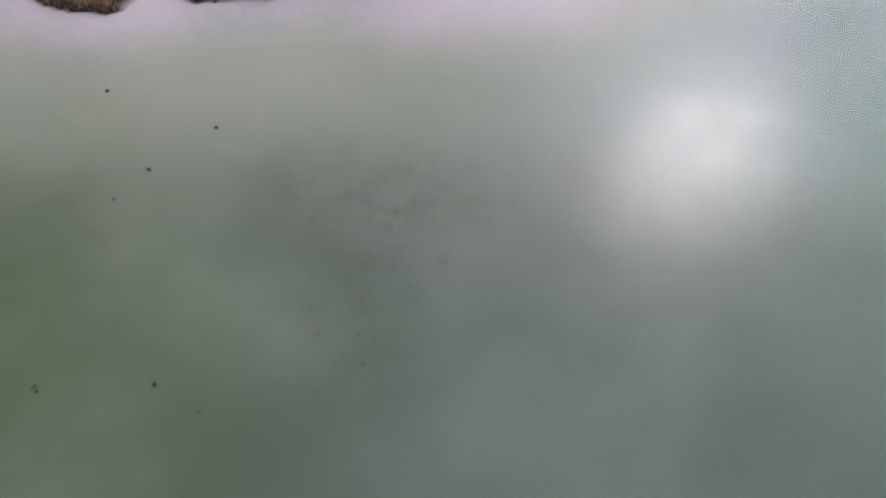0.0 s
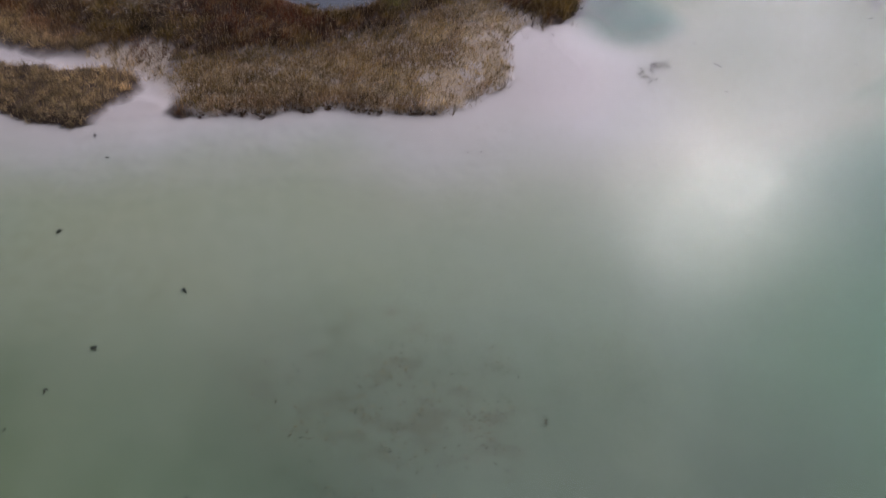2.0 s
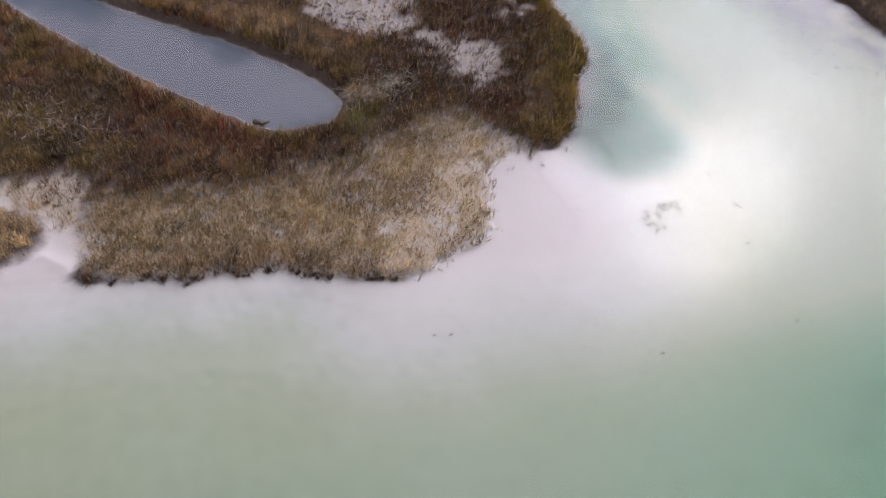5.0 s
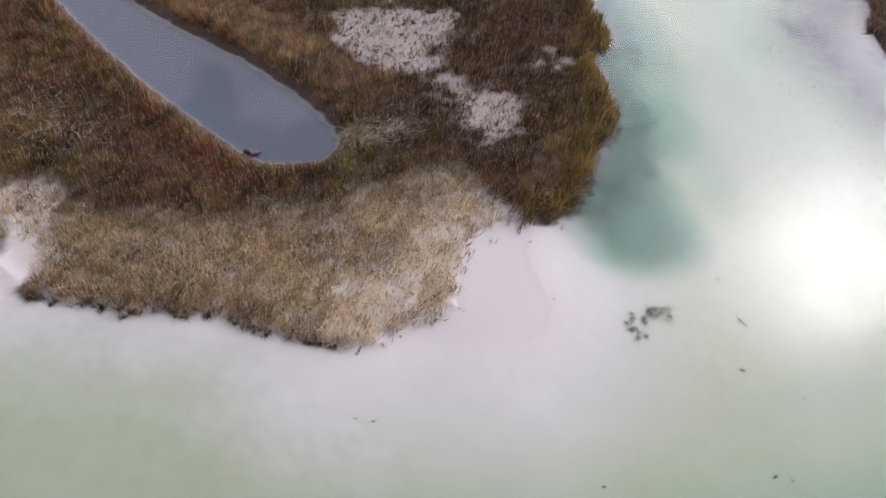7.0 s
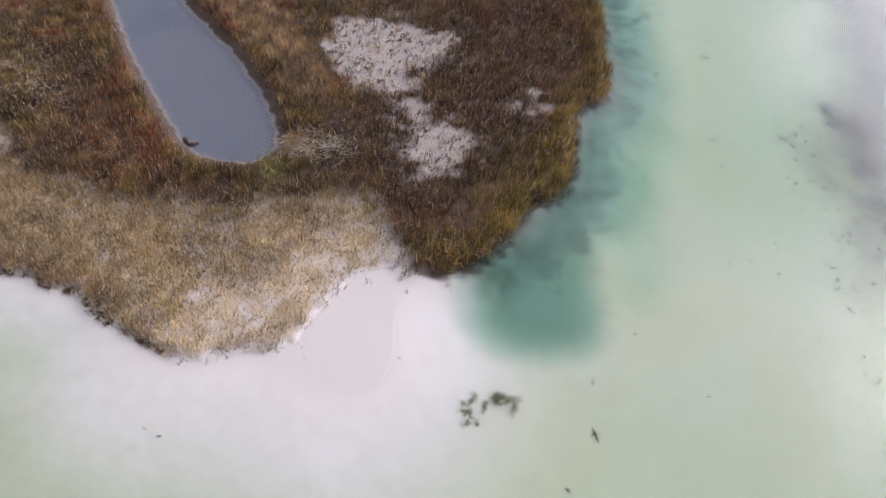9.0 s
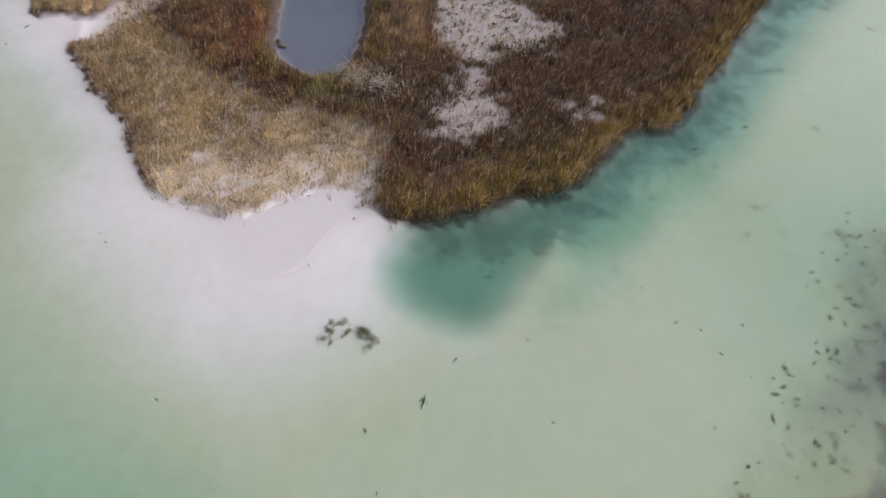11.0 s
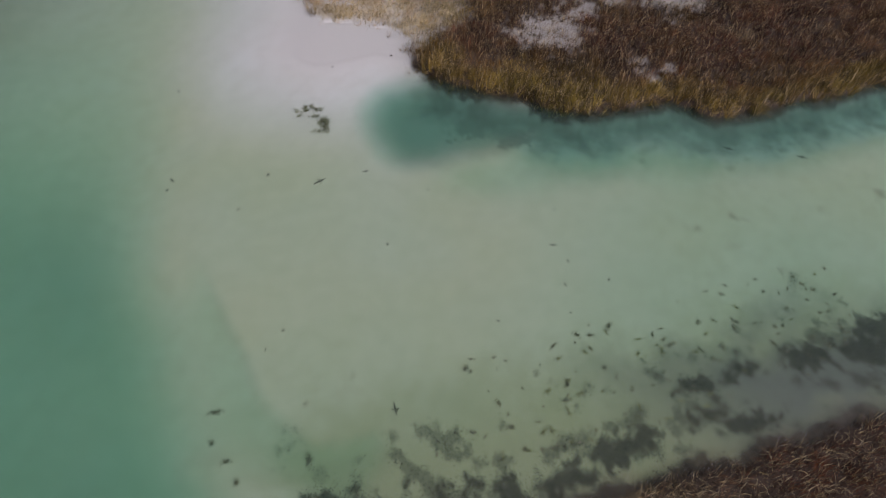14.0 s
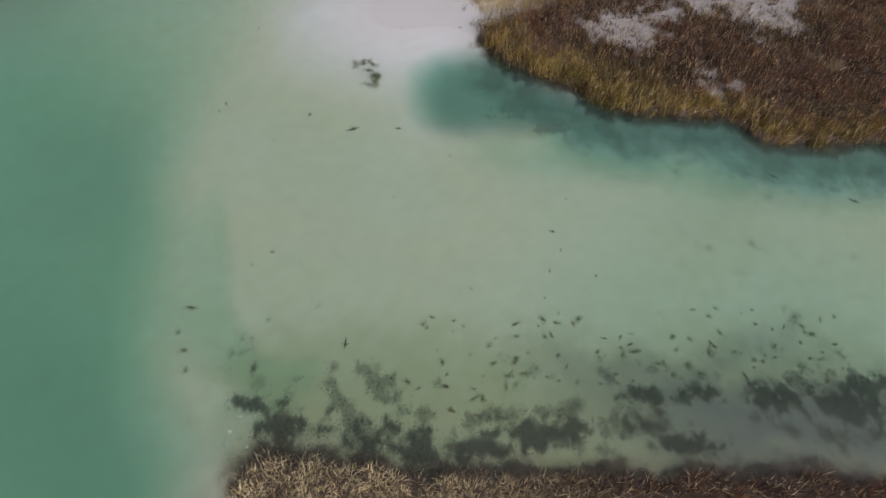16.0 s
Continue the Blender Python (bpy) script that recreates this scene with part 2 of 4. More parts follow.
SPIT = [(-14.4, 38.0), (-12.9, 38.8), (-12.1, 37.4), (-11.0, 36.6), (-10.0, 35.8), (-9.8, 34.5), (-10.8, 33.2), (-12.6, 32.2), (-14.4, 30.9), (-15.0, 34.0)]
GAP = [(-37, 24.2), (-32.6, 25.4), (-31.0, 26.8), (-29.0, 28.3), (-27.8, 27.6), (-26.7, 26.4), (-24.9, 24.6), (-25.5, 22.5), (-27.5, 22.2),
       (-27.4, 24.6), (-28.3, 25.7), (-29.6, 25.5), (-31.5, 24.3), (-36, 22.9)]
BARE = [[(-28.9, 44.2), (-28.3, 45.9), (-26.2, 47.4), (-24.4, 48.3), (-23.0, 47.0), (-22.9, 45.5), (-21.8, 43.9), (-23.6, 42.8), (-26.3, 42.1)],
        [(-22.5, 43.5), (-21.0, 44.3), (-19.5, 43.9), (-17.8, 44.6), (-16.6, 43.3), (-17.3, 42.0), (-18.6, 41.6), (-19.5, 42.6)],
        [(-19.0, 48.2), (-18.7, 49.3), (-17.9, 49.1), (-18.1, 48.0)]]
STRAW_BED = [(-26.4, 25.2), (-22, 25.0), (-15.6, 28.4), (-12.2, 32), (-12.4, 34), (-13.8, 38.3), (-15.8, 38.9), (-17.8, 38.0), (-18.9, 35.9),
             (-20.2, 33.4), (-21.8, 31.8), (-23.6, 30.0), (-25.6, 28.6), (-27.0, 27.6)]
POOL = [(-12.6, 39.9), (-10.6, 38.9), (-9.0, 39.0), (-7.8, 40.0), (-6.95, 41.5), (-7.1, 42.6), (-8.0, 43.5), (-9.4, 44.5), (-10.8, 46.2),
        (-12.9, 49.0), (-14.8, 51.8), (-18, 54.6), (-22, 58), (-25, 60), (-17.8, 51.5), (-16, 48.8), (-13.6, 45.2), (-12.9, 43)]
HOLLOW = [(-7.6, 44.2), (-7.9, 46.2), (-9.4, 48.0), (-11.4, 49.8), (-13, 52.5), (-14.5, 52), (-11, 46.5)]
DEEP = [(-75, 4), (-45, 8), (-25, 13), (-12.1, 20.0), (-4.9, 28.8), (-1.2, 33.8), (2.0, 37.8), (4.0, 40.9), (5.6, 43.2), (6.7, 45.6), (7.6, 48.5),
        (9.5, 52), (13, 58), (18, 70), (60, 120), (120, 60), (120, -80), (-75, -80)]
LEDGE = [(-2.5, 34.5), (0.6, 39.0), (2.0, 41.5), (2.8, 43.2), (3.8, 44.9), (4.0, 47.0), (4.6, 49.5), (30, 52), (30, 20), (0, 20)]
ISLE = [(7.2, 50.8), (6.5, 50.1), (5.6, 50.3), (3.7, 52.3), (1.9, 54.0), (0.1, 55.6), (-1.7, 57.2), (-3.7, 58.8), (-7.1, 61.7), (-8.5, 65.5),
        (-16, 74), (-26, 84), (-20, 96), (4, 92), (14, 76), (12, 64), (9.5, 56)]
MUDDY = [(-15.8, 15.6), (-14, 17.2), (-12, 19), (-8.5, 20.2), (-5.5, 18.5), (-6, 14), (-6.6, 10.8), (-8.0, 8.4), (-9.5, 9.6), (-11, 12), (-12.6, 14)]

# dark weed beds on the bottom: x, y, half length along the shore, half width
BEDS = [(5.1, 48.1, 0.7, 0.4), (4.8, 49.5, 1.0, 0.6), (3.2, 51.1, 1.0, 0.5), (2.2, 52.5, 1.3, 0.5), (0.9, 53.7, 0.9, 0.4), (-0.8, 54.5, 1.2, 0.5), (-4.4, 55.7, 0.9, 0.35),
        (-5.6, 56.8, 0.9, 0.3), (-3.5, 56.5, 0.7, 0.3), (-3.9, 57.5, 1.0, 0.3), (-7.6, 58.5, 0.9, 0.4), (-9.0, 60.4, 1.3, 0.6), (-10.3, 60.4, 1.2, 0.5),
        (-11.0, 43.2, 0.9, 0.6), (-11.4, 45.3, 1.0, 0.5), (-13.0, 47.6, 1.0, 0.4), (-15.8, 50.4, 0.9, 0.4), (-18.3, 54.2, 0.9, 0.4)]


def rounded(points, steps=6):
    """A closed smooth line through the points."""
    p = np.array(points, float)
    a, b, c, d = np.roll(p, 1, 0), p, np.roll(p, -1, 0), np.roll(p, -2, 0)
    out = []
    for k in range(steps):
        s = k / steps
        out.append(0.5 * (2 * b + (c - a) * s + (2 * a - 5 * b + 4 * c - d) * s ** 2 + (3 * b - a - 3 * c + d) * s ** 3))
    return np.stack(out, 1).reshape(-1, 2)


def shore_distance(points, x, y, steps=6):
    """Distance to a closed line, negative inside it."""
    p = rounded(points, steps)
    q = np.roll(p, -1, 0)
    best, inside = np.full(x.shape, 1e18), np.zeros(x.shape, bool)
    for (ax, ay), (bx, by) in zip(p, q):
        ex, ey = bx - ax, by - ay
        s = np.clip(((x - ax) * ex + (y - ay) * ey) / (ex * ex + ey * ey + 1e-12), 0, 1)
        best = np.minimum(best, (x - ax - s * ex) ** 2 + (y - ay - s * ey) ** 2)
        if abs(ey) > 1e-12:
            inside ^= ((ay > y) != (by > y)) & (x < (y - ay) * ex / ey + ax)
    return np.where(inside, -1, 1) * np.sqrt(best)


TABLE = np.random.RandomState(7).rand(256, 256)


def value_noise(x, y, size, octaves=3, seed=0):
    """Smooth noise in -1..1 with features of the given size in metres."""
    total, weight, amp = np.zeros_like(x), 0.0, 1.0
    for k in range(octaves):
        u, v = x / size + 17.3 * (seed + k), y / size - 9.1 * (seed + k)
        iu, iv = np.floor(u).astype(int), np.floor(v).astype(int)
        fu, fv = u - iu, v - iv
        fu, fv = fu * fu * (3 - 2 * fu), fv * fv * (3 - 2 * fv)
        g = lambda i, j: TABLE[(iu + i) % 256, (iv + j) % 256]
        total += amp * ((g(0, 0) * (1 - fu) + g(1, 0) * fu) * (1 - fv) + (g(0, 1) * (1 - fu) + g(1, 1) * fu) * fv)
        weight, amp, size = weight + amp, amp * 0.5, size * 0.5
    return 2 * total / weight - 1


def ramp(a, b, v):
    s = np.clip((v - a) / (b - a), 0, 1)
    return s * s * (3 - 2 * s)


def survey(x, y):
    """All that the plan says of the places (x, y): heights, plant cover, soils."""
    f = {}
    frill = 0.32 * value_noise(x, y, 1.3, 3, 1) + 0.2 * value_noise(x, y, 0.3, 2, 2)
    land = shore_distance(LAND, x, y) + frill + 0.26 * ramp(39.0, 40.5, y) * ramp(48, 45, y) + 0.12 * ramp(27, 29, y) * ramp(34, 32, y)
    isle = shore_distance(ISLE, x, y) + frill + 0.12
    pond = shore_distance(POND, x, y) + 0.5 * frill
    gap = shore_distance(GAP, x, y) + 1.3 * frill
    spit = shore_distance(SPIT, x, y)
    bare = np.minimum.reduce([shore_distance(b, x, y) for b in BARE]) + 1.8 * frill + 1.5 * value_noise(x, y, 0.6, 3, 5)
    straw = -shore_distance(STRAW_BED, x, y) + 0.9 * value_noise(x, y, 1.3, 3, 3)
    deep = -shore_distance(DEEP, x, y, 4)
    pool, hollow = shore_distance(POOL, x, y) + 0.5 * frill, shore_distance(HOLLOW, x, y) + frill
    ledge, muddy = -shore_distance(LEDGE, x, y, 4), shore_distance(MUDDY, x, y)
    near = np.minimum(land, isle)
    away = np.maximum(np.minimum(near, np.maximum(spit, 0) + 0.2), 0)
    soft = 2.0 + 10.0 * ramp(40, 22, y)
    shelf = 0.05 + 0.42 * np.maximum(ramp(0, 8.0 - 2.5 * ramp(-13, -18, x) * ramp(33, 28, y), away), 0.72 * ramp(0, 3.2, away + 0.5 * value_noise(x, y, 2.2, 3, 94)) * ramp(33, 28.5, y) * ramp(-12, -18, x) * ramp(-28, -22, x)) + 0.16 * ramp(1.5, 3.5, land) * ramp(8, 4, land) * ramp(42, 45, y) + 0.15 * ramp(46, 53, y) * ramp(0, -10, x) * ramp(2, 5, near) + 0.26 * ramp(0.0, 1.0, isle) * ramp(9, 3, isle) + 0.05 * value_noise(x, y, 5, 3, 8) * ramp(0.5, 5, near)
    drop = (0.15 + 0.85 * ramp(17, 33, y)) * ramp(-0.5 * soft, soft, deep) + 0.18 * ramp(2, 22, deep) + 0.12 * ramp(-3, 10, x) * ramp(-1, 8, deep)
    drop += 0.3 * ramp(-0.15, 0.4, ledge) * ramp(5, 0, ledge) * ramp(38.5, 41.5, y) * ramp(50, 48, y)
    head = ramp(48.5, 45.5, y) * ramp(0.6, -1.7, pool)
    strand = ramp(4.4, 1.2, land) * ramp(-0.3, 1.1, land) * ramp(43.5, 46.5, y)
    drop += 1.28 * np.maximum(head, 0.95 * strand) + 0.30 * ramp(0.9, -0.9, hollow)
    drop = np.where(drop < 0.8, drop, 0.8 + 0.7 * np.tanh((drop - 0.8) / 0.7))
    z = -np.maximum(shelf + 0.4 * drop, 0.02)
    bar = np.hypot(x - 6.0 + 0.1 * (y - 47.5), 0.36 * (y - 46.9)) + 0.35 * value_noise(x, y, 0.8, 3, 92)
    bar = ramp(1.3, 0.1, bar) * (0.75 + 0.4 * value_noise(x, y, 0.7, 3, 95))
    drop, z = drop * (1 - 0.5 * bar), z + (-0.22 - z) * 0.4 * bar
    # the low sand spit, just awash, with a small rim where the wavelets end
    z = np.maximum(z, -0.010 - 0.06 * ramp(-0.6, 1.5, spit) - 0.28 * ramp(0.3, 4.5, spit) - 4.0 * ramp(2.0, 9.0, spit) + 0.024 * np.exp(-((spit + 0.15) / 0.10) ** 2) * ramp(33.5, 35.5, y) * ramp(-13.4, -12.4, x))
    turf = 0.20 + 0.06 * value_noise(x, y, 1.8, 3, 4) - 0.11 * ramp(-0.8, 1.4, straw)
    bank = np.minimum(land, isle)
    z = z + (turf - z) * ramp(0.12, -0.22, bank)
    low = ramp(0.25, -0.5, gap)
    z = z + (0.05 - 0.07 * ramp(26.5, 23.5, y) - z) * low * ramp(0.6, -0.2, land)
    z = z + (-0.14 - z) * ramp(0.15, -0.7, pond)
    f["z"], f["depth"] = z, np.maximum(-z, 0) + 0.6 * drop * ramp(0.0, 0.25, -z)
    cover = ramp(0.16, -0.02, bank + 1.1 * value_noise(x, y, 0.4, 2, 6) * ramp(2.2, 0.3, spit)) * ramp(-0.05, 0.2, pond) * (0.4 * ramp(25.2, 26.5, y) + (1 - 0.4 * ramp(25.2, 26.5, y)) * ramp(-0.25, 0.5, gap))
    sparse_end = ramp(3.2, 0.0, spit + 0.8 * value_noise(x, y, 0.7, 2, 9))
    f["straw"] = ramp(-0.8, 1.4, straw) * ramp(0.2, -0.2, land)
    cover = cover * (1 - 0.62 * sparse_end * f["straw"])
    f["bare"] = ramp(0.7, -0.7, bare)
    f["cover"] = cover * (1 - 0.9 * f["bare"])
    f["bank"], f["isle"], f["pond"], f["land"], f["spit"], f["gap"], f["deep"] = bank, isle, pond, land, spit, gap, deep
    f["peat_and_shade"] = np.clip(ramp(0.34, 0.12, bank) * ramp(-0.5, -0.3, pond) * (1 - low) * (1 - f["bare"]) * (1 - 0.95 * ramp(-0.8, 1.0, straw)), 0, 1)
    f["peat_and_shade"] = f["peat_and_shade"] * (1 - 0.9 * ramp(1.3, 0.3, spit) * ramp(39.2, 38.4, y))
    f["mud"] = ramp(-0.3, -0.5, pond)
    # undercut shade along the bank painted as a dark line, with sunken peat patches
    sunk_and_shade = np.maximum(1.6 * ramp(0.55, 0.3, land), 0.5 * ramp(2.6, 0.2, land) * ramp(-0.1, 0.35, value_noise(x, y, 0.8, 4, 77) + 0.1)) * ramp(39.2, 40.5, y) * ramp(-9, -11, x) * ramp(0.0, 0.1, land)
    f["peat_and_shade"] = np.maximum(f["peat_and_shade"], np.clip(0.6 * sunk_and_shade, 0, 1))
    f["peat_and_shade"] = np.maximum(f["peat_and_shade"], 0.85 * ramp(0.7, 0.35, isle + 0.25 * value_noise(x, y, 0.5, 2, 78)) * ramp(0.0, 0.1, isle) * ramp(6.6, 5.6, x))
    f["damp"] = ramp(0.8, -0.3, spit) * ramp(-0.4, -0.1, land)
    f["litter"] = ramp(0.05, -0.2, bank) * np.maximum.reduce([low * ramp(25.2, 26.6, y) * 0.6, f["straw"] * 0.85 * ramp(-0.5, 0.4, value_noise(x, y, 0.9, 3, 11) + 0.1 + 0.25 * ramp(-18, -20, x)), 0.25 * f["bare"] * ramp(0.0, 0.4, value_noise(x, y, 0.4, 3, 14))])
    f["stain"] = ramp(1.0, -2.5, muddy + 2.2 * value_noise(x, y, 1.1, 5, 12)) * (0.16 + 0.5 * ramp(-0.1, 0.5, value_noise(0.5 * x + 0.2 * y, y - 0.4 * x, 0.5, 3, 19))) + 0.5 * ramp(1.8, 0.0, isle) * ramp(-0.3, 0.5, value_noise(x, y, 0.8, 3, 13))
    f["silty"] = np.clip(ramp(6.0, 1.6, isle + 1.4 * value_noise(x, y, 1.8, 3, 16)) * (0.08 + 0.85 * ramp(-0.5, -6.5, x)) * (0.45 + 0.55 * ramp(0.2, 1.6, isle + 0.5 * value_noise(x, y, 0.8, 3, 93))) + 0.2 * ramp(1.4, 0.3, isle), 0, 0.9)
    n1 = 0.65 * value_noise(x, y, 0.6, 3, 71) + 0.6 * value_noise(x, y, 0.22, 2, 75)
    belt = np.zeros_like(x)
    for bx, by, half, wide in BEDS:
        along, across = -0.77 * (x - bx) + 0.64 * (y - by), 0.64 * (x - bx) + 0.77 * (y - by)
        belt = np.maximum(belt, ramp(-0.15, 0.45, 1.0 - np.hypot(along / half, across / wide) + 1.5 * n1) * (1.0 if by > 46.5 and bx > -10.5 else 0.5))
    belt = belt * np.where(isle < 9, ramp(0.05, 0.3, isle), ramp(0.1, 0.5, land))
    belt = np.maximum(belt, 0.95 * ramp(0.85, 0.15, isle) * ramp(-0.35, 0.2, n1 + 0.3 * ramp(-3, 3, x)) * ramp(7.4, 6.2, x))
    fleck = ramp(0.12, 0.34, value_noise(x, y, 0.55, 4, 72) - 0.45 * ramp(2.0, 6.0, isle)) * ramp(0.2, 1.0, isle) * ramp(6.5, 4.5, isle) * ramp(6, 3, x)
    foot = np.maximum(0.7 * ramp(2.6, 0.5, land + 1.3 * value_noise(x, y, 0.7, 4, 73)), 0.5 * ramp(0.1, 0.5, value_noise(x, y, 0.8, 4, 76) - 0.3 * ramp(1.5, 4.0, land))) * ramp(0.0, 0.08, land) * ramp(39.5, 41, y) * ramp(-9, -11, x)
    f["weed"] = np.clip(np.maximum.reduce([belt, 0.55 * fleck, foot]), 0, 1) * ramp(-0.01, -0.05, z)
    f["silt"] = ramp(16, 2, x * 0.25 + y) * ramp(-2, -16, x)
    f["film"] = np.maximum.reduce([ramp(0.10, 0.46, shelf), ramp(6, 2, isle), ramp(1.5, 3.0, land) * ramp(42, 45, y)]) * (0.85 + 0.15 * value_noise(x, y, 3, 3, 18)) * ramp(-0.02, -0.08, z) * ramp(0.0, 0.3, pond)
    f["algae"] = np.clip(0.3 * np.exp(-(((x - 4.5) / 4.0) ** 2 + ((y - 35.5) / 5.0) ** 2)) * ramp(0, 3, deep) + 0.35 * np.exp(-(((x - 10.0) / 3.0) ** 2 + ((y - 44.0) / 6.0) ** 2)) * ramp(0, 2.5, deep) + 0.7 * np.maximum(head, 0.6 * strand) + ramp(-7, 7, deep) * ramp(31, 15, y) * (0.75 + 0.3 * value_noise(x, y, 4, 4, 15)), 0, 1)
    f["dry"] = 0.32 * ramp(-0.05, 0.02, z) + 0.4 * ramp(0.0, 0.03, z)
    f["moss"] = np.clip(0.65 * ramp(7.0, 2.5, isle + 0.8 * value_noise(x, y, 1.2, 3, 17)) * ramp(7.5, 5.5, x) * (1 - bar), 0, 1)
    f["open"] = (0.45 + 0.55 * ramp(0.3, 4.0, bank)) * ramp(-0.2, 0.1, pond)
    return f


def steps_of(lo, hi, step, far):
    """Even steps from lo to hi, then ever wider ones out to far on both sides."""
    side = step * 1.45 ** np.arange(1, 60)
    side = np.cumsum(side)
    side = np.append(side[side < far], far)
    return np.concatenate([lo - side[::-1], np.arange(lo, hi + step / 2, step), hi + side])


def sheet(name, xs, ys, heights, values, material):
    """A grid of quads over xs and ys."""
    nx, ny = len(xs), len(ys)
    gx, gy = np.meshgrid(xs, ys)
    me = bpy.data.meshes.new(name)
    idx = np.arange(nx * ny).reshape(ny, nx)
    quads = np.stack([idx[:-1, :-1], idx[:-1, 1:], idx[1:, 1:], idx[1:, :-1]], -1).reshape(-1, 4)
    fill_mesh(me, np.stack([gx, gy, heights], -1).reshape(-1, 3), quads, None)
    for key, v in values.items():
        me.attributes.new(key, "FLOAT", "POINT").data.foreach_set("value", v.astype(np.float32).ravel())
    me.polygons.foreach_set("use_smooth", np.ones(len(quads), bool))
    me.materials.append(material)
    return new(name, me)


def fill_mesh(me, verts, quads, tris):
    nq, nt = (0 if quads is None else len(quads)), (0 if tris is None else len(tris))
    loops = np.concatenate([a.ravel() for a in (quads, tris) if a is not None])
    me.vertices.add(len(verts))
    me.vertices.foreach_set("co", np.asarray(verts, np.float32).ravel())
    me.loops.add(len(loops))
    me.loops.foreach_set("vertex_index", loops.astype(np.int32))
    me.polygons.add(nq + nt)
    starts = np.concatenate([np.arange(nq) * 4, nq * 4 + np.arange(nt) * 3]).astype(np.int32)
    me.polygons.foreach_set("loop_start", starts)
    me.update(calc_edges=True)


xs, ys = steps_of(-45, 14, 0.125, 3000), steps_of(-2, 70, 0.125, 3000)
gx, gy = np.meshgrid(xs, ys)
plan = survey(gx, gy)
ground = sheet("ground", xs, ys, plan["z"], {k: plan[k] for k in ("peat_and_shade", "litter", "stain", "mud", "weed", "algae", "silty", "damp", "film", "silt", "moss", "bare", "dry")}, BED)
tagged(ground, "pale marl lake bed rising to dark peaty marsh islands", "ground", kind="structure")

wx, wy = steps_of(-45, 14, 0.25, 3000), steps_of(-2, 70, 0.25, 3000)
ax, ay = np.meshgrid(wx, wy)
lake = survey(ax, ay)
water = sheet("water", wx, wy, np.zeros_like(ax), {"depth": lake["depth"], "silt": lake["silt"], "open_water": lake["open"]}, WATER)
water.visible_shadow = False
tagged(water, "shallow turquoise lake water with faint wind ripples", "water", kind="structure")


# ---- plants ----
def lookup(key, x, y):
    """A value of the plan at many places."""
    i = np.clip((np.searchsorted(xs, x) - 1), 0, len(xs) - 2)
    j = np.clip((np.searchsorted(ys, y) - 1), 0, len(ys) - 2)
    u, v = (x - xs[i]) / (xs[i + 1] - xs[i]), (y - ys[j]) / (ys[j + 1] - ys[j])
    g = plan[key]
    return (g[j, i] * (1 - u) + g[j, i + 1] * u) * (1 - v) + (g[j + 1, i] * (1 - u) + g[j + 1, i + 1] * u) * v


def leaf_mesh(name, base, turn, lean, height, width, tint, material, curl=0.5):
    """Many bent, tapering leaves in one mesh. turn: heading of the lean; lean: from upright, radians."""
    n = len(base)
    out = np.stack([np.cos(turn), np.sin(turn)], 1)
    side = np.stack([-np.sin(turn + 0.7), np.cos(turn + 0.7), np.zeros(n)], 1) * (width / 2)[:, None]
    l2 = np.minimum(lean * (1 + curl), 1.75)
    up1 = np.concatenate([out * (np.sin(lean) * height * 0.5)[:, None], (np.cos(lean) * height * 0.5)[:, None]], 1)
    up2 = np.concatenate([out * (np.sin(l2) * height * 0.5)[:, None], (np.cos(l2) * height * 0.5)[:, None]], 1)
    mid, tip = base + up1, base + up1 + up2
    verts = np.stack([base - side, base + side, mid + side * 0.8, mid - side * 0.8, tip], 1).reshape(-1, 3)
    k = np.arange(n)[:, None] * 5
    me = bpy.data.meshes.new(name)
    fill_mesh(me, verts, k + np.array([[0, 1, 2, 3]]), k + np.array([[3, 2, 4]]))
    rgba = np.concatenate([np.repeat(tint, 5, 0), np.ones((n * 5, 1))], 1).astype(np.float32)
    me.attributes.new("tint", "FLOAT_COLOR", "POINT").data.foreach_set("color", rgba.ravel())
    me.materials.append(material)
    return me


rng = np.random.RandomState(11)


def scatter(x0, x1, y0, y1, per_m2):
    n = int((x1 - x0) * (y1 - y0) * per_m2)
    return rng.uniform(x0, x1, n), rng.uniform(y0, y1, n)


RUST, BROWN, OLIVE, OCHRE, GOLD = (0.22, 0.072, 0.024), (0.13, 0.073, 0.03), (0.25, 0.175, 0.03), (0.46, 0.275, 0.09), (0.46, 0.32, 0.045)
PALE, TAN = (0.52, 0.42, 0.235), (0.37, 0.27, 0.11)


def blend(a, b, s):
    return a + (np.asarray(b) - a) * s[:, None]


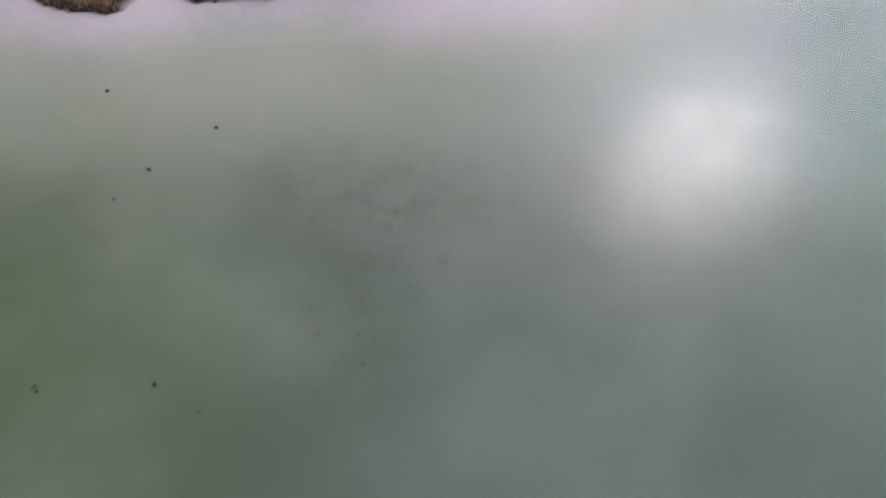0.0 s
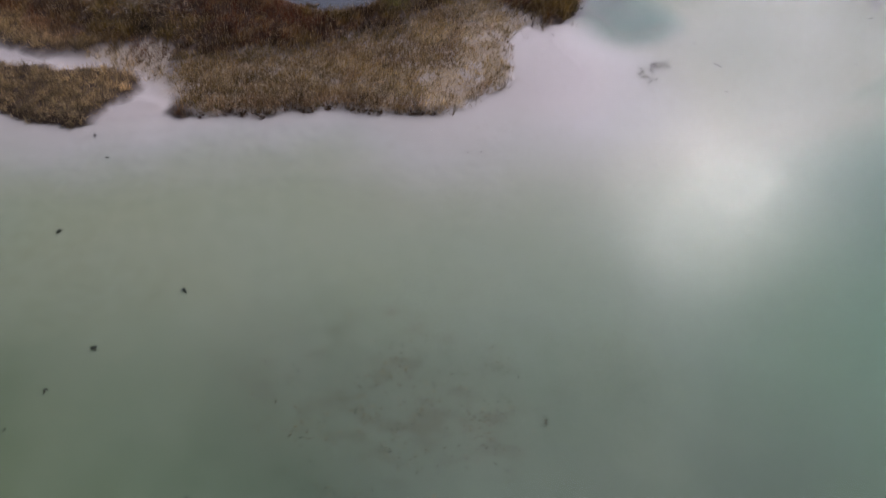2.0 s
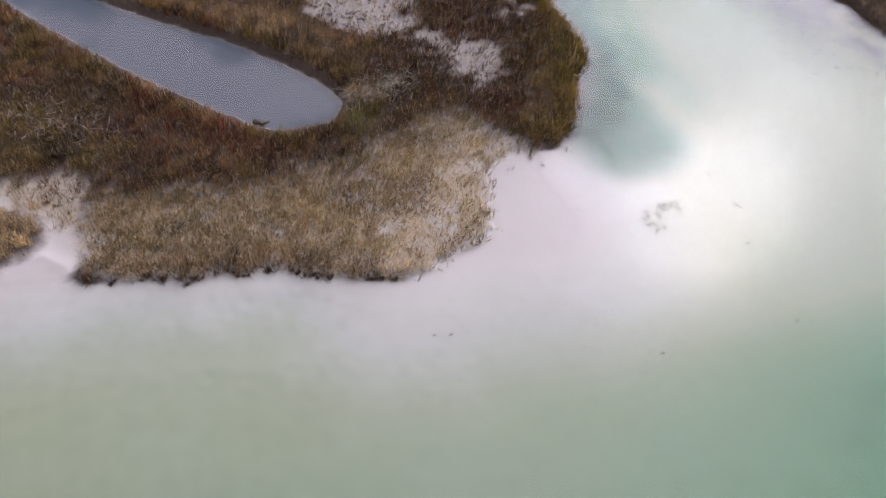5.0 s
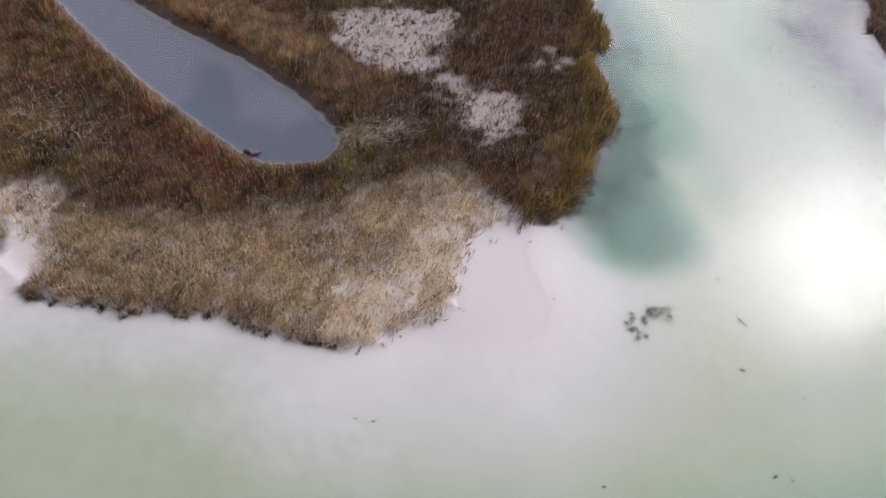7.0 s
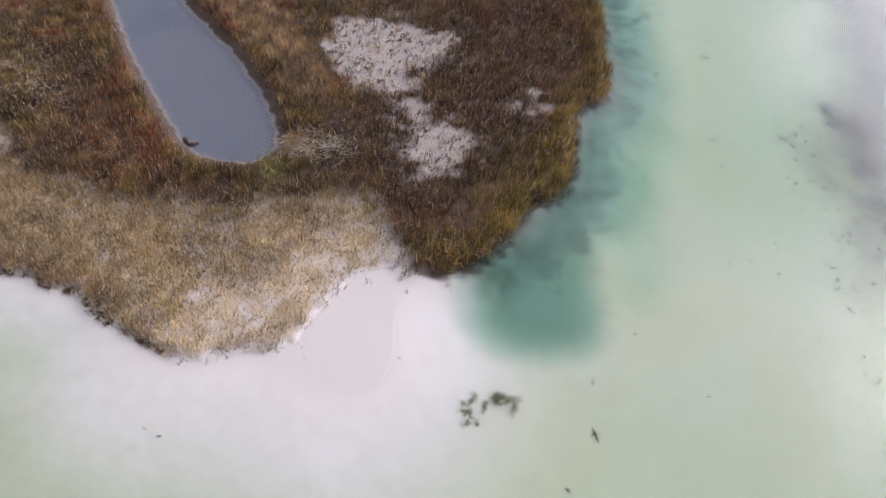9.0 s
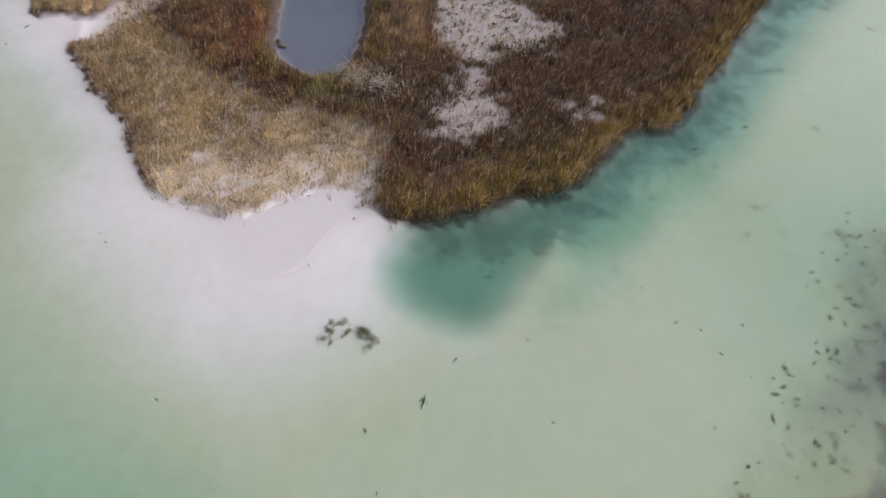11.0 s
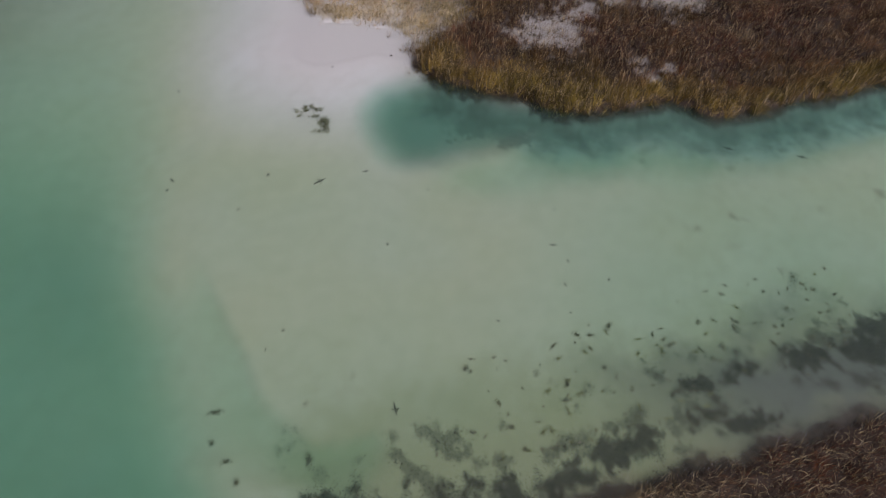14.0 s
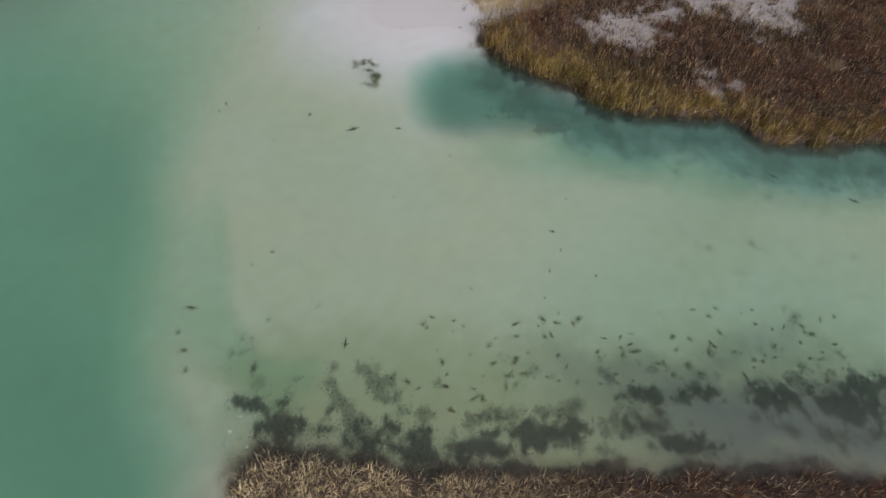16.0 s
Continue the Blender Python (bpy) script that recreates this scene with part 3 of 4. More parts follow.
def turf(name, label, keep, x0, x1, y0, y1, per_m2, leaves, size, material, colour, wide=0.11, flop=0.38, dead=(0.46, 0.34, 0.18), slim=1.15):
    """A sward of tufts of leaves where keep(x, y) allows them."""
    x, y = scatter(x0, x1, y0, y1, per_m2)
    ok = rng.rand(len(x)) < keep(x, y)
    x, y = x[ok], y[ok]
    tall, tint, spread = size(x, y), colour(x, y), rng.uniform(0.5, 1.0, len(x))
    n = len(x) * leaves
    r = lambda v: np.repeat(v, leaves, 0)
    ang, rad = rng.uniform(0, 2 * math.pi, n), wide * np.sqrt(rng.rand(n))
    bx, by = r(x) + rad * np.cos(ang), r(y) + rad * np.sin(ang)
    base = np.stack([bx, by, lookup("z", bx, by) - 0.01], 1)
    height = r(tall) * rng.uniform(0.55, 1.2, n)
    lean = np.abs(rng.normal(0, flop, n)) * r(spread) + 0.05 + 0.5 * (rng.rand(n) < 0.12)
    me = leaf_mesh(name, base, ang + rng.normal(0, 0.6, n), lean, height, slim * rng.uniform(0.012, 0.026, n) * np.clip(r(tall) / 0.6, 0.7, 1.2), blend(r(tint), dead, (rng.rand(n) < 0.16) * 0.85) * rng.uniform(0.75, 1.25, (n, 1)), material)
    return tagged(new(name, me), label, "grass", kind="stuff")


def sedge_keep(x, y):
    return lookup("cover", x, y) * (1 - 0.85 * lookup("straw", x, y)) * (lookup("isle", x, y) > 0.3) * (1 - 0.95 * ramp(1.6, 0.7, lookup("spit", x, y)) * ramp(38.6, 37.8, y))


def sedge_size(x, y):
    edge = np.exp(-((lookup("pond", x, y) - 0.5) / 0.6) ** 2)
    tall_rim = 0.36 * ramp(1.5, 0.3, -lookup("land", x, y)) * ramp(38, 40, y)
    return (0.38 + 0.6 * tall_rim + 0.08 * value_noise(x, y, 2.2, 3, 21) + 0.15 * value_noise(x, y, 0.5, 2, 22) + 0.14 * edge) * rng.uniform(0.75, 1.2, len(x)) * (1 - 0.35 * lookup("straw", x, y))


def sedge_colour(x, y):
    a, b, c = value_noise(x, y, 3.2, 3, 31), value_noise(x, y, 1.3, 3, 32), value_noise(x, y, 0.6, 2, 33)
    tint = np.tile(np.array(RUST), (len(x), 1))
    tint = blend(tint, BROWN, ramp(-0.25, 0.35, a))
    tint = blend(tint, OLIVE, ramp(-0.1, 0.35, b) * 0.72)
    tint = blend(tint, OCHRE, ramp(0.1, 0.5, c) * 0.6)
    tint = blend(tint, (0.40, 0.40, 0.10), np.exp(-(((x + 20.6) / 0.7) ** 2 + ((y - 36.5) / 0.6) ** 2)) * 0.8)
    tint = blend(tint, (0.105, 0.042, 0.022), ramp(0.8, 3.0, -lookup("land", x, y)) * ramp(38, 41, y) * np.maximum(ramp(-25, -20, x), ramp(46, 49, y) * ramp(-34, -29, x)) * 0.8)
    tint = blend(tint, (0.42, 0.32, 0.19), ramp(0.30, 0.55, value_noise(x, y, 0.9, 3, 36) + 0.4 * value_noise(x, y, 7, 2, 37)) * 0.75)
    tip = np.exp(-(((x + 14.0) / 2.2) ** 2 + ((y - 45.8) / 2.6) ** 2))
    tint = blend(tint, GOLD, tip * 0.8)
    rim = ramp(1.6, 0.3, -lookup("land", x, y)) * ramp(38, 40, y)
    tint = blend(tint, (0.33, 0.235, 0.045), rim * 0.75)
    north = ramp(0.3, 1.0, lookup("pond", x, y)) * ramp(3.6, 2.2, lookup("pond", x, y)) * ramp(38.5, 39.5, y) * ramp(-23, -26, x)
    tint = blend(tint, (0.56, 0.37, 0.17), north * 0.8)
    tint = blend(tint, (0.25, 0.195, 0.035), np.clip(lookup("straw", x, y) * 1.6, 0, 0.8))
    west = ramp(-26.5, -28, x) * ramp(27.5, 25, y)
    tint = blend(tint, (0.52, 0.40, 0.20), west * 0.85)
    tint = tint * (1 + 0.45 * west)[:, None]
    patchy = np.clip(1.0 + 0.55 * value_noise(x, y, 2.0, 3, 34) + 1.0 * value_noise(x, y, 0.42, 2, 35), 0.22, 2.3)
    return tint * 0.50 * patchy[:, None] * rng.uniform(0.6, 1.4, (len(x), 1))


def straw_keep(x, y):
    return lookup("cover", x, y) * np.clip(lookup("straw", x, y) * 1.2, 0, 1)


def straw_size(x, y):
    rim = ramp(1.0, 0.1, -lookup("land", x, y))
    return (0.26 + 0.06 * value_noise(x, y, 1.4, 2, 41) + 0.12 * rim) * rng.uniform(0.7, 1.25, len(x))


def straw_colour(x, y):
    a, b = value_noise(x, y, 1.8, 3, 42), value_noise(x, y, 0.7, 2, 43)
    tint = np.tile(np.array(TAN), (len(x), 1))
    tint = blend(tint, (0.35, 0.245, 0.075), ramp(1.2, 2.6, -lookup("land", x, y)) * ramp(-17.5, -19.5, x + a) * 0.75)
    tint = blend(tint, PALE, ramp(-0.3, 0.4, a) * ramp(-21, -16, x + 2 * b))
    tint = blend(tint, (0.22, 0.145, 0.075), ramp(0.0, 0.5, b) * 0.8)
    tint = blend(tint, (0.25, 0.165, 0.07), ramp(-16.0, -21, x + 1.5 * a) * 0.5)
    rim = ramp(1.2, 0.2, -lookup("land", x, y)) * ramp(0.5, 3, lookup("spit", x, y))
    tint = blend(tint, (0.20, 0.115, 0.055), rim * 0.75)
    return tint * np.clip(0.92 + 0.6 * value_noise(x, y, 0.35, 2, 44) + 0.42 * value_noise(x, y, 1.7, 3, 45), 0.25, 1.5)[:, None] * rng.uniform(0.75, 1.25, (len(x), 1))


def reed_keep(x, y):
    return lookup("cover", x, y) * (lookup("isle", x, y) < 0.3)


def reed_colour(x, y):
    near = ramp(2.6, 0.6, -lookup("isle", x, y) + 0.9 * value_noise(x, y, 1.5, 2, 52)) * ramp(-2.0, 3.5, x)
    tint = np.tile(np.array(RUST), (len(x), 1))
    tint = blend(tint, BROWN, ramp(-0.3, 0.4, value_noise(x, y, 1.2, 3, 51)))
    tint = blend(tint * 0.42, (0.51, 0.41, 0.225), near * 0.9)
    # near-black tufts paint the shaded gaps between the pale stalks
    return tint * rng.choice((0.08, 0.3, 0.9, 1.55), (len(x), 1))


turf("marsh_sedge", "rust-brown autumn marsh sedge on the peaty island", sedge_keep, -44, -11.5, 19, 67, 60, 11, sedge_size, SEDGE, sedge_colour, 0.12, 0.55, slim=0.85)
turf("dry_grass", "short bleached straw grass on pale marl ground", straw_keep, -28, -11.5, 24, 39.5, 100, 7, straw_size, STRAW, straw_colour, 0.2, 0.7)
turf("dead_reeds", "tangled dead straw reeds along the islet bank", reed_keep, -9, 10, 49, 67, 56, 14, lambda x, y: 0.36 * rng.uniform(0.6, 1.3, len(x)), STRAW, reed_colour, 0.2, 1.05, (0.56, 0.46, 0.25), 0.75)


# ---- single things ----
def part(name, me, parent, label=""):
    ob = new(name, me)
    ob.parent = parent
    return tagged(ob, label)


def stem_mesh(name, length, r0, r1, bend, material, sides=5, rings=6, seed=0):
    """A tapering, bent stem along x, lying on its side, with closed ends."""
    g = random.Random(seed)
    bm = bmesh.new()
    last = None
    oy, oz = 0.0, 0.0
    for k in range(rings):
        s = k / (rings - 1)
        oy += g.uniform(-1, 1) * bend * length / rings
        oz += g.uniform(-0.4, 0.5) * bend * length / rings
        r = r0 + (r1 - r0) * s
        ring = [bm.verts.new(((s - 0.5) * length, oy + r * math.cos(2 * math.pi * i / sides), max(oz, 0) + r + r * math.sin(2 * math.pi * i / sides))) for i in range(sides)]
        if last:
            for i in range(sides):
                bm.faces.new((last[i], last[(i + 1) % sides], ring[(i + 1) % sides], ring[i]))
        else:
            bm.faces.new(ring[::-1])
        last = ring
    bm.faces.new(last)
    me = bpy.data.meshes.new(name)
    bm.normal_update()
    bm.to_mesh(me)
    bm.free()
    me.materials.append(material)
    return me


def weed_mesh(name, rx, ry, leaves, tint, seed, tall=0.12, reach=1.0):
    """A ragged clump of small leaves that lie about a centre."""
    g = np.random.RandomState(seed)
    ang, rad = g.uniform(0, 6.28, leaves), 0.75 * g.rand(leaves) ** 0.7
    rad = rad * (0.75 + 0.35 * np.sin(2 * ang + seed) + 0.25 * np.sin(5 * ang + 2 * seed))
    pick = np.stack([rad * np.cos(ang), rad * np.sin(ang)], 1)
    base = np.stack([pick[:, 0] * rx, pick[:, 1] * ry, g.uniform(0, tall * 0.5, leaves)], 1)
    return leaf_mesh(name, base, g.uniform(0, 6.28, leaves), g.uniform(0.7, 1.5, leaves), reach * g.uniform(0.04, 0.10, leaves), g.uniform(0.006, 0.013, leaves),
                     np.array(tint) * g.uniform(0.6, 1.4, (leaves, 1)), WEED, 0.2)


def on_bed(x, y, lift=0.0):
    return float(lookup("z", np.array([x]), np.array([y]))[0]) + lift


def sunken_stick(length, seed, twigs=2):
    root = new("sunken_branch")
    part("stem", stem_mesh("stem", length, 0.028, 0.010, 0.35, WETWOOD, seed=seed), root)
    g = random.Random(seed)
    for k in range(twigs):
        twig = part("twig", stem_mesh("twig", length * g.uniform(0.25, 0.45), 0.014, 0.005, 0.5, WETWOOD, 4, 4, seed * 7 + k), root)
        twig.matrix_basis = pose(g.uniform(-0.3, 0.3) * length, 0.06 * (-1) ** k, 0.015, 0, g.uniform(-12, 0), g.choice((-1, 1)) * g.uniform(25, 60))
    leaf = weed_mesh("rotting_leaves", length * 0.42, 0.12, 70, (0.05, 0.04, 0.025), seed + 90, 0.08)
    part("rotting_leaves", leaf, root, "dark rotting leaves caught on the stem")
    return tagged(root, "short dark waterlogged branch lying on the pale lake bed", "branch", "sunken branches")


kit = [sunken_stick(0.42, 3), sunken_stick(0.55, 5, 3), sunken_stick(0.34, 8, 1), sunken_stick(0.7, 12, 3)]
STICKS = [(-5.4, 31.5), (-1.45, 35.2), (-3.8, 38.1), (-4.7, 40.0), (-6.15, 41.2), (-6.75, 43.8), (-3.6, 44.1), (1.4, 43.4), (-8.7, 48.4), (-6.85, 51.6),
          (-4.75, 51.1), (1.65, 48.2), (-2.3, 51.2), (-16.1, 52.9), (-19.5, 14.0), (-24.6, 17.4), (-18.6, 17.3), (-19.8, 12.2), (-19.9, 10.6), (-13.6, 11.5),
          (-13.3, 6.2), (-11.3, 6.0), (-8.0, 10.6), (-12.6, 28.3), (-12.1, 28.6), (-25.6, 21.1), (4.4, 46.9), (-12.5, 37.9), (-10.3, 36.2), (-26.9, 21.8),
          (-7.1, 49.2), (-6.7, 50.0), (-5.7, 50.4), (-0.5, 50.3), (-3.0, 49.2), (-1.0, 35.4), (-1.8, 38.4), (2.3, 43.4), (-17.4, 55.7)]
g = random.Random(4)
for k, (x, y) in enumerate(STICKS):
    m = pose(x, y, on_bed(x, y), 0, 0, g.uniform(0, 180)) @ Matrix.Scale(g.uniform(0.5, 0.85), 4)
    if k < len(kit):
        kit[k].matrix_basis = m
    else:
        copy_thing(kit[g.choice((0, 1, 2, 2, 3))], m)

DARK, GREENISH = (0.20, 0.16, 0.10), (0.24, 0.205, 0.09)
clumps = []
for k, (rx, ry, n, tint) in enumerate(((0.17, 0.11, 64, DARK), (0.34, 0.17, 150, DARK), (0.5, 0.24, 330, DARK), (0.3, 0.17, 120, GREENISH), (0.15, 0.11, 200, (0.075, 0.06, 0.038)))):
    clumps.append(tagged(new("waterweed_clump", weed_mesh("waterweed_clump", rx, ry, n, tint, 60 + k)), "small dark waterweed clump rooted in the pale lake bed", "water plant", "waterweed clumps"))
WEEDS = [(-24.5, 17.3, 4), (-18.5, 17.3, 4), (-19.8, 12.1, 4), (-13.2, 6.2, 4), (-16.6, 4.4, 4), (4.8, 43.6, 2), (5.6, 44.2, 1), (5.8, 45.0, 1), (6.1, 45.7, 1), (4.4, 47.0, 2), (2.2, 50.1, 1), (1.0, 50.6, 1), (0.9, 51.0, 0), (0.2, 51.5, 1), (-1.0, 52.0, 0),
         (-1.6, 52.5, 1), (-2.1, 52.8, 0), (-5.5, 54.5, 1), (-5.7, 55.3, 3), (-4.3, 54.7, 1), (-3.1, 54.1, 0), (-2.7, 54.5, 3), (-4.1, 54.9, 1), (0.6, 52.3, 3), (1.2, 51.8, 3), (-3.8, 52.3, 0),
         (-2.7, 52.3, 0), (-3.4, 53.0, 1), (-7.4, 56.1, 1), (-7.5, 57.4, 1), (-5.9, 55.4, 1), (-16.8, 4.5, 2), (-5.2, 18.5, 1), (-7.2, 13.2, 1), (-8.2, 9.3, 0), (-7.3, 9.7, 0), (-8.1, 8.2, 1)]
for _ in range(110):
    s, d = g.random() ** 0.8, 1.0 + 4.2 * g.random() ** 1.2
    x, y = 2.6 - 11.5 * s - 0.66 * d, 52.6 + 9.0 * s - 0.75 * d
    WEEDS.append((x, y, g.choice((0, 0, 0, 1, 1, 3, 3))))
for k, (x, y, kind) in enumerate(WEEDS):
    copy_thing(clumps[kind], pose(x, y, on_bed(x, y), 0, 0, g.uniform(0, 360)) @ Matrix.Diagonal((g.uniform(0.45, 1.25), g.uniform(0.45, 1.0), g.uniform(0.5, 1.0), 1)))
for c, (x, y) in zip(clumps, ((0.6, 52.2), (-6.4, 56.0), (4.6, 49.0), (-0.4, 52.6), (-19.61, 14.03))):
    c.matrix_basis = pose(x, y, on_bed(x, y), 0, 0, 40)

patch = new("pond_plant")
patch.matrix_basis = pose(-7.3, 37.6, on_bed(-7.3, 37.6), 0, 0, 0)
gp = random.Random(21)
for k in range(20):
    u = gp.uniform(-1, 1)
    x, y, r = 0.35 * gp.gauss(0, 0.8) - 0.25 * (u < 0), 0.85 * u - 0.05, (0.20 if k < 4 else gp.uniform(0.06, 0.13))
    if k < 4:
        x, y = 0.12 + 0.12 * gp.gauss(0, 1), 0.62 + 0.14 * gp.gauss(0, 1)
    part("leaf_cluster", weed_mesh("leaf_cluster", r * 3.0, r * 1.3, int(700 * r), (0.17, 0.16, 0.075), 200 + k, 0.12, 2.0), patch).matrix_basis = pose(x, y, 0, 0, 0, gp.uniform(0, 180))
tagged(patch, "ragged olive pond plant standing alone in shallow water", "water plant")


def weed_belt():
    """Dark weed beds on the bottom beside the islet and under the bank of the large island."""
    x, y = scatter(-26, 8, 38, 66, 900)
    z = lookup("z", x, y)
    ok = (rng.rand(len(x)) < 0.8 * lookup("weed", x, y) * np.where(lookup("isle", x, y) < 7, 1.0, 0.1)) & (z < -0.03)
    x, y = x[ok] + rng.normal(0, 0.11, ok.sum()), y[ok] + rng.normal(0, 0.09, ok.sum())
    z, n = lookup("z", x, y), len(x)
    tint = np.array((0.045, 0.04, 0.026)) * rng.uniform(0.7, 1.3, (n, 1)) + np.array((0.025, 0.014, 0.004)) * ramp(-0.2, 0.4, value_noise(x, y, 2.5, 2, 74))[:, None]
    base = np.stack([x, y, z + rng.uniform(0, 0.04, n)], 1)
    me = leaf_mesh("waterweed_bed", base, rng.uniform(0, 6.28, n), rng.uniform(1.0, 1.5, n), rng.uniform(0.04, 0.12, n), rng.uniform(0.008, 0.018, n), tint, WEED, 0.2)
    return tagged(new("waterweed_bed", me), "dark submerged waterweed beds along the islet shore", "water plant", kind="stuff")


weed_belt()


def mud_growth():
    """Thin brown growth on the bottom out in the bay."""
    x, y = scatter(-17, -4, 7, 21, 150)
    f = lookup("stain", x, y) * ramp(-0.5, 0.4, value_noise(x, y, 0.8, 3, 81))
    ok = rng.rand(len(x)) < f * 0.9
    x, y = x[ok], y[ok]
    n = len(x)
    base = np.stack([x, y, lookup("z", x, y)], 1)
    me = leaf_mesh("bottom_algae", base, rng.uniform(0, 6.28, n), rng.uniform(0.9, 1.5, n), rng.uniform(0.05, 0.16, n), rng.uniform(0.02, 0.045, n), np.array((0.23, 0.145, 0.07)) * rng.uniform(0.6, 1.4, (n, 1)), WEED, 0.2)
    return tagged(new("bottom_algae", me), "thin brown algae growing on the sunken bed", "water plant", kind="stuff")


mud_growth()

# low dark plants on the bare marl, and single tufts at the edge of the straw grass
low = []
for k in range(3):
    gg = np.random.RandomState(300 + k)
    n = 34
    a = gg.uniform(0, 6.28, n)
    base = np.stack([0.07 * np.cos(a) * gg.rand(n), 0.07 * np.sin(a) * gg.rand(n), np.zeros(n)], 1)
    me = leaf_mesh("low_plant", base, a, gg.uniform(0.5, 1.4, n), gg.uniform(0.08, 0.2, n), gg.uniform(0.012, 0.03, n), np.array((0.10, 0.075, 0.05)) * gg.uniform(0.6, 1.5, (n, 1)), SEDGE, 0.3)
    low.append(tagged(new("low_plant", me), "small dark withered plant on bare white marl", "plant", "low plants on the bare marl"))
tuft = []
for k in range(3):
    gg = np.random.RandomState(400 + k)
    n = 30
    a = gg.uniform(0, 6.28, n)
    base = np.stack([0.06 * np.cos(a) * gg.rand(n), 0.06 * np.sin(a) * gg.rand(n), np.zeros(n)], 1)
    me = leaf_mesh("grass_tuft", base, a, gg.uniform(0.2, 1.2, n), gg.uniform(0.08, 0.2, n), gg.uniform(0.008, 0.016, n), np.array((0.36, 0.25, 0.14)) * gg.uniform(0.6, 1.4, (n, 1)), STRAW, 0.4)
    tuft.append(tagged(new("grass_tuft", me), "small dry brown grass tuft on wet sand", "grass", "grass tufts beside the spit"))

clod = []
for k in range(3):
    gg = np.random.RandomState(450 + k)
    n = 46
    a = gg.uniform(0, 6.28, n)
    base = np.stack([0.10 * np.cos(a) * gg.rand(n), 0.06 * np.sin(a) * gg.rand(n), np.zeros(n)], 1)
    me = leaf_mesh("turf_clod", base, a, gg.uniform(0.5, 1.5, n), gg.uniform(0.07, 0.2, n), gg.uniform(0.012, 0.03, n), np.array((0.095, 0.055, 0.032)) * gg.uniform(0.5, 1.5, (n, 1)), SEDGE, 0.5)
    clod.append(tagged(new("turf_clod", me), "dark frayed turf clod slumped at the waterline", "turf", "turf clods along the shore"))


def strew(kit, want, tries, x0, x1, y0, y1, most):
    placed = 0
    for _ in range(tries):
        x, y = g.uniform(x0, x1), g.uniform(y0, y1)
        if g.random() < want(x, y):
            m = pose(x, y, on_bed(x, y), 0, 0, g.uniform(0, 360)) @ Matrix.Scale(g.uniform(0.5, 1.15), 4)
            if placed < len(kit):
                kit[placed].matrix_basis = m
            else:
                copy_thing(kit[placed % len(kit)], m)
            placed += 1
            if placed == most:
                return


def at(key, x, y):
    return float(lookup(key, np.array([x]), np.array([y]))[0])


# strewn plants
strew(low, lambda x, y: at("bare", x, y) * (0.25 + 0.75 * (value_noise(np.array([x]), np.array([y]), 1.0, 2, 91)[0] > -0.1)), 6000, -29.5, -16, 41, 49.5, 280)
strew(tuft, lambda x, y: (at("spit", x, y) > -1.5) * (at("spit", x, y) < 1.6) * (0.03 if at("land", x, y) > 0.25 else 0.4) * (at("land", x, y) < 1.0) * (at("z", x, y) > -0.05), 4000, -16.5, -11, 29.5, 38, 130)

strew(clod, lambda x, y: (-0.12 < at("land", x, y) < 0.22) * (at("spit", x, y) > 1.2) * (at("gap", x, y) > 0.3) * 0.9, 9000, -27, -11.8, 21, 50, 150)


# ---- fallen stalks and stones ----
stalks = [stem_mesh("stalk", 1.0, 0.014, 0.006, 0.22, BLEACHED, 4, 5, 500 + k) for k in range(5)]


def reed_pile(x, y, n, spread, heading, wobble, label):
    root = new("fallen_reeds")
    z = on_bed(x, y)
    root.matrix_basis = pose(x, y, z)
    for k in range(n):
        dx, dy = g.gauss(0, spread[0]), g.gauss(0, spread[1])
        c, s = math.cos(radians(heading)), math.sin(radians(heading))
        px, py = c * dx - s * dy, s * dx + c * dy
        ob = part("stalk", stalks[k % 5], root)
        ob.matrix_basis = pose(px, py, max(on_bed(x + px, y + py), 0) - z + g.uniform(0.10, 0.38), g.uniform(-10, 10), g.uniform(-12, 12), heading + g.gauss(0, wobble)) @ Matrix.Scale(g.uniform(0.25, 0.7), 4)
    return tagged(root, label, "reeds")


reed_pile(-20.9, 38.6, 330, (0.95, 0.42), 55, 38, "heap of bleached fallen reed stalks by the pond")
reed_pile(-31.4, 30.0, 120, (1.3, 0.6), 20, 50, "loose bleached fallen reed stalks among the sedge")
reed_pile(-33.6, 30.4, 35, (0.8, 0.8), 20, 60, "loose bleached fallen reed stalks among the sedge")


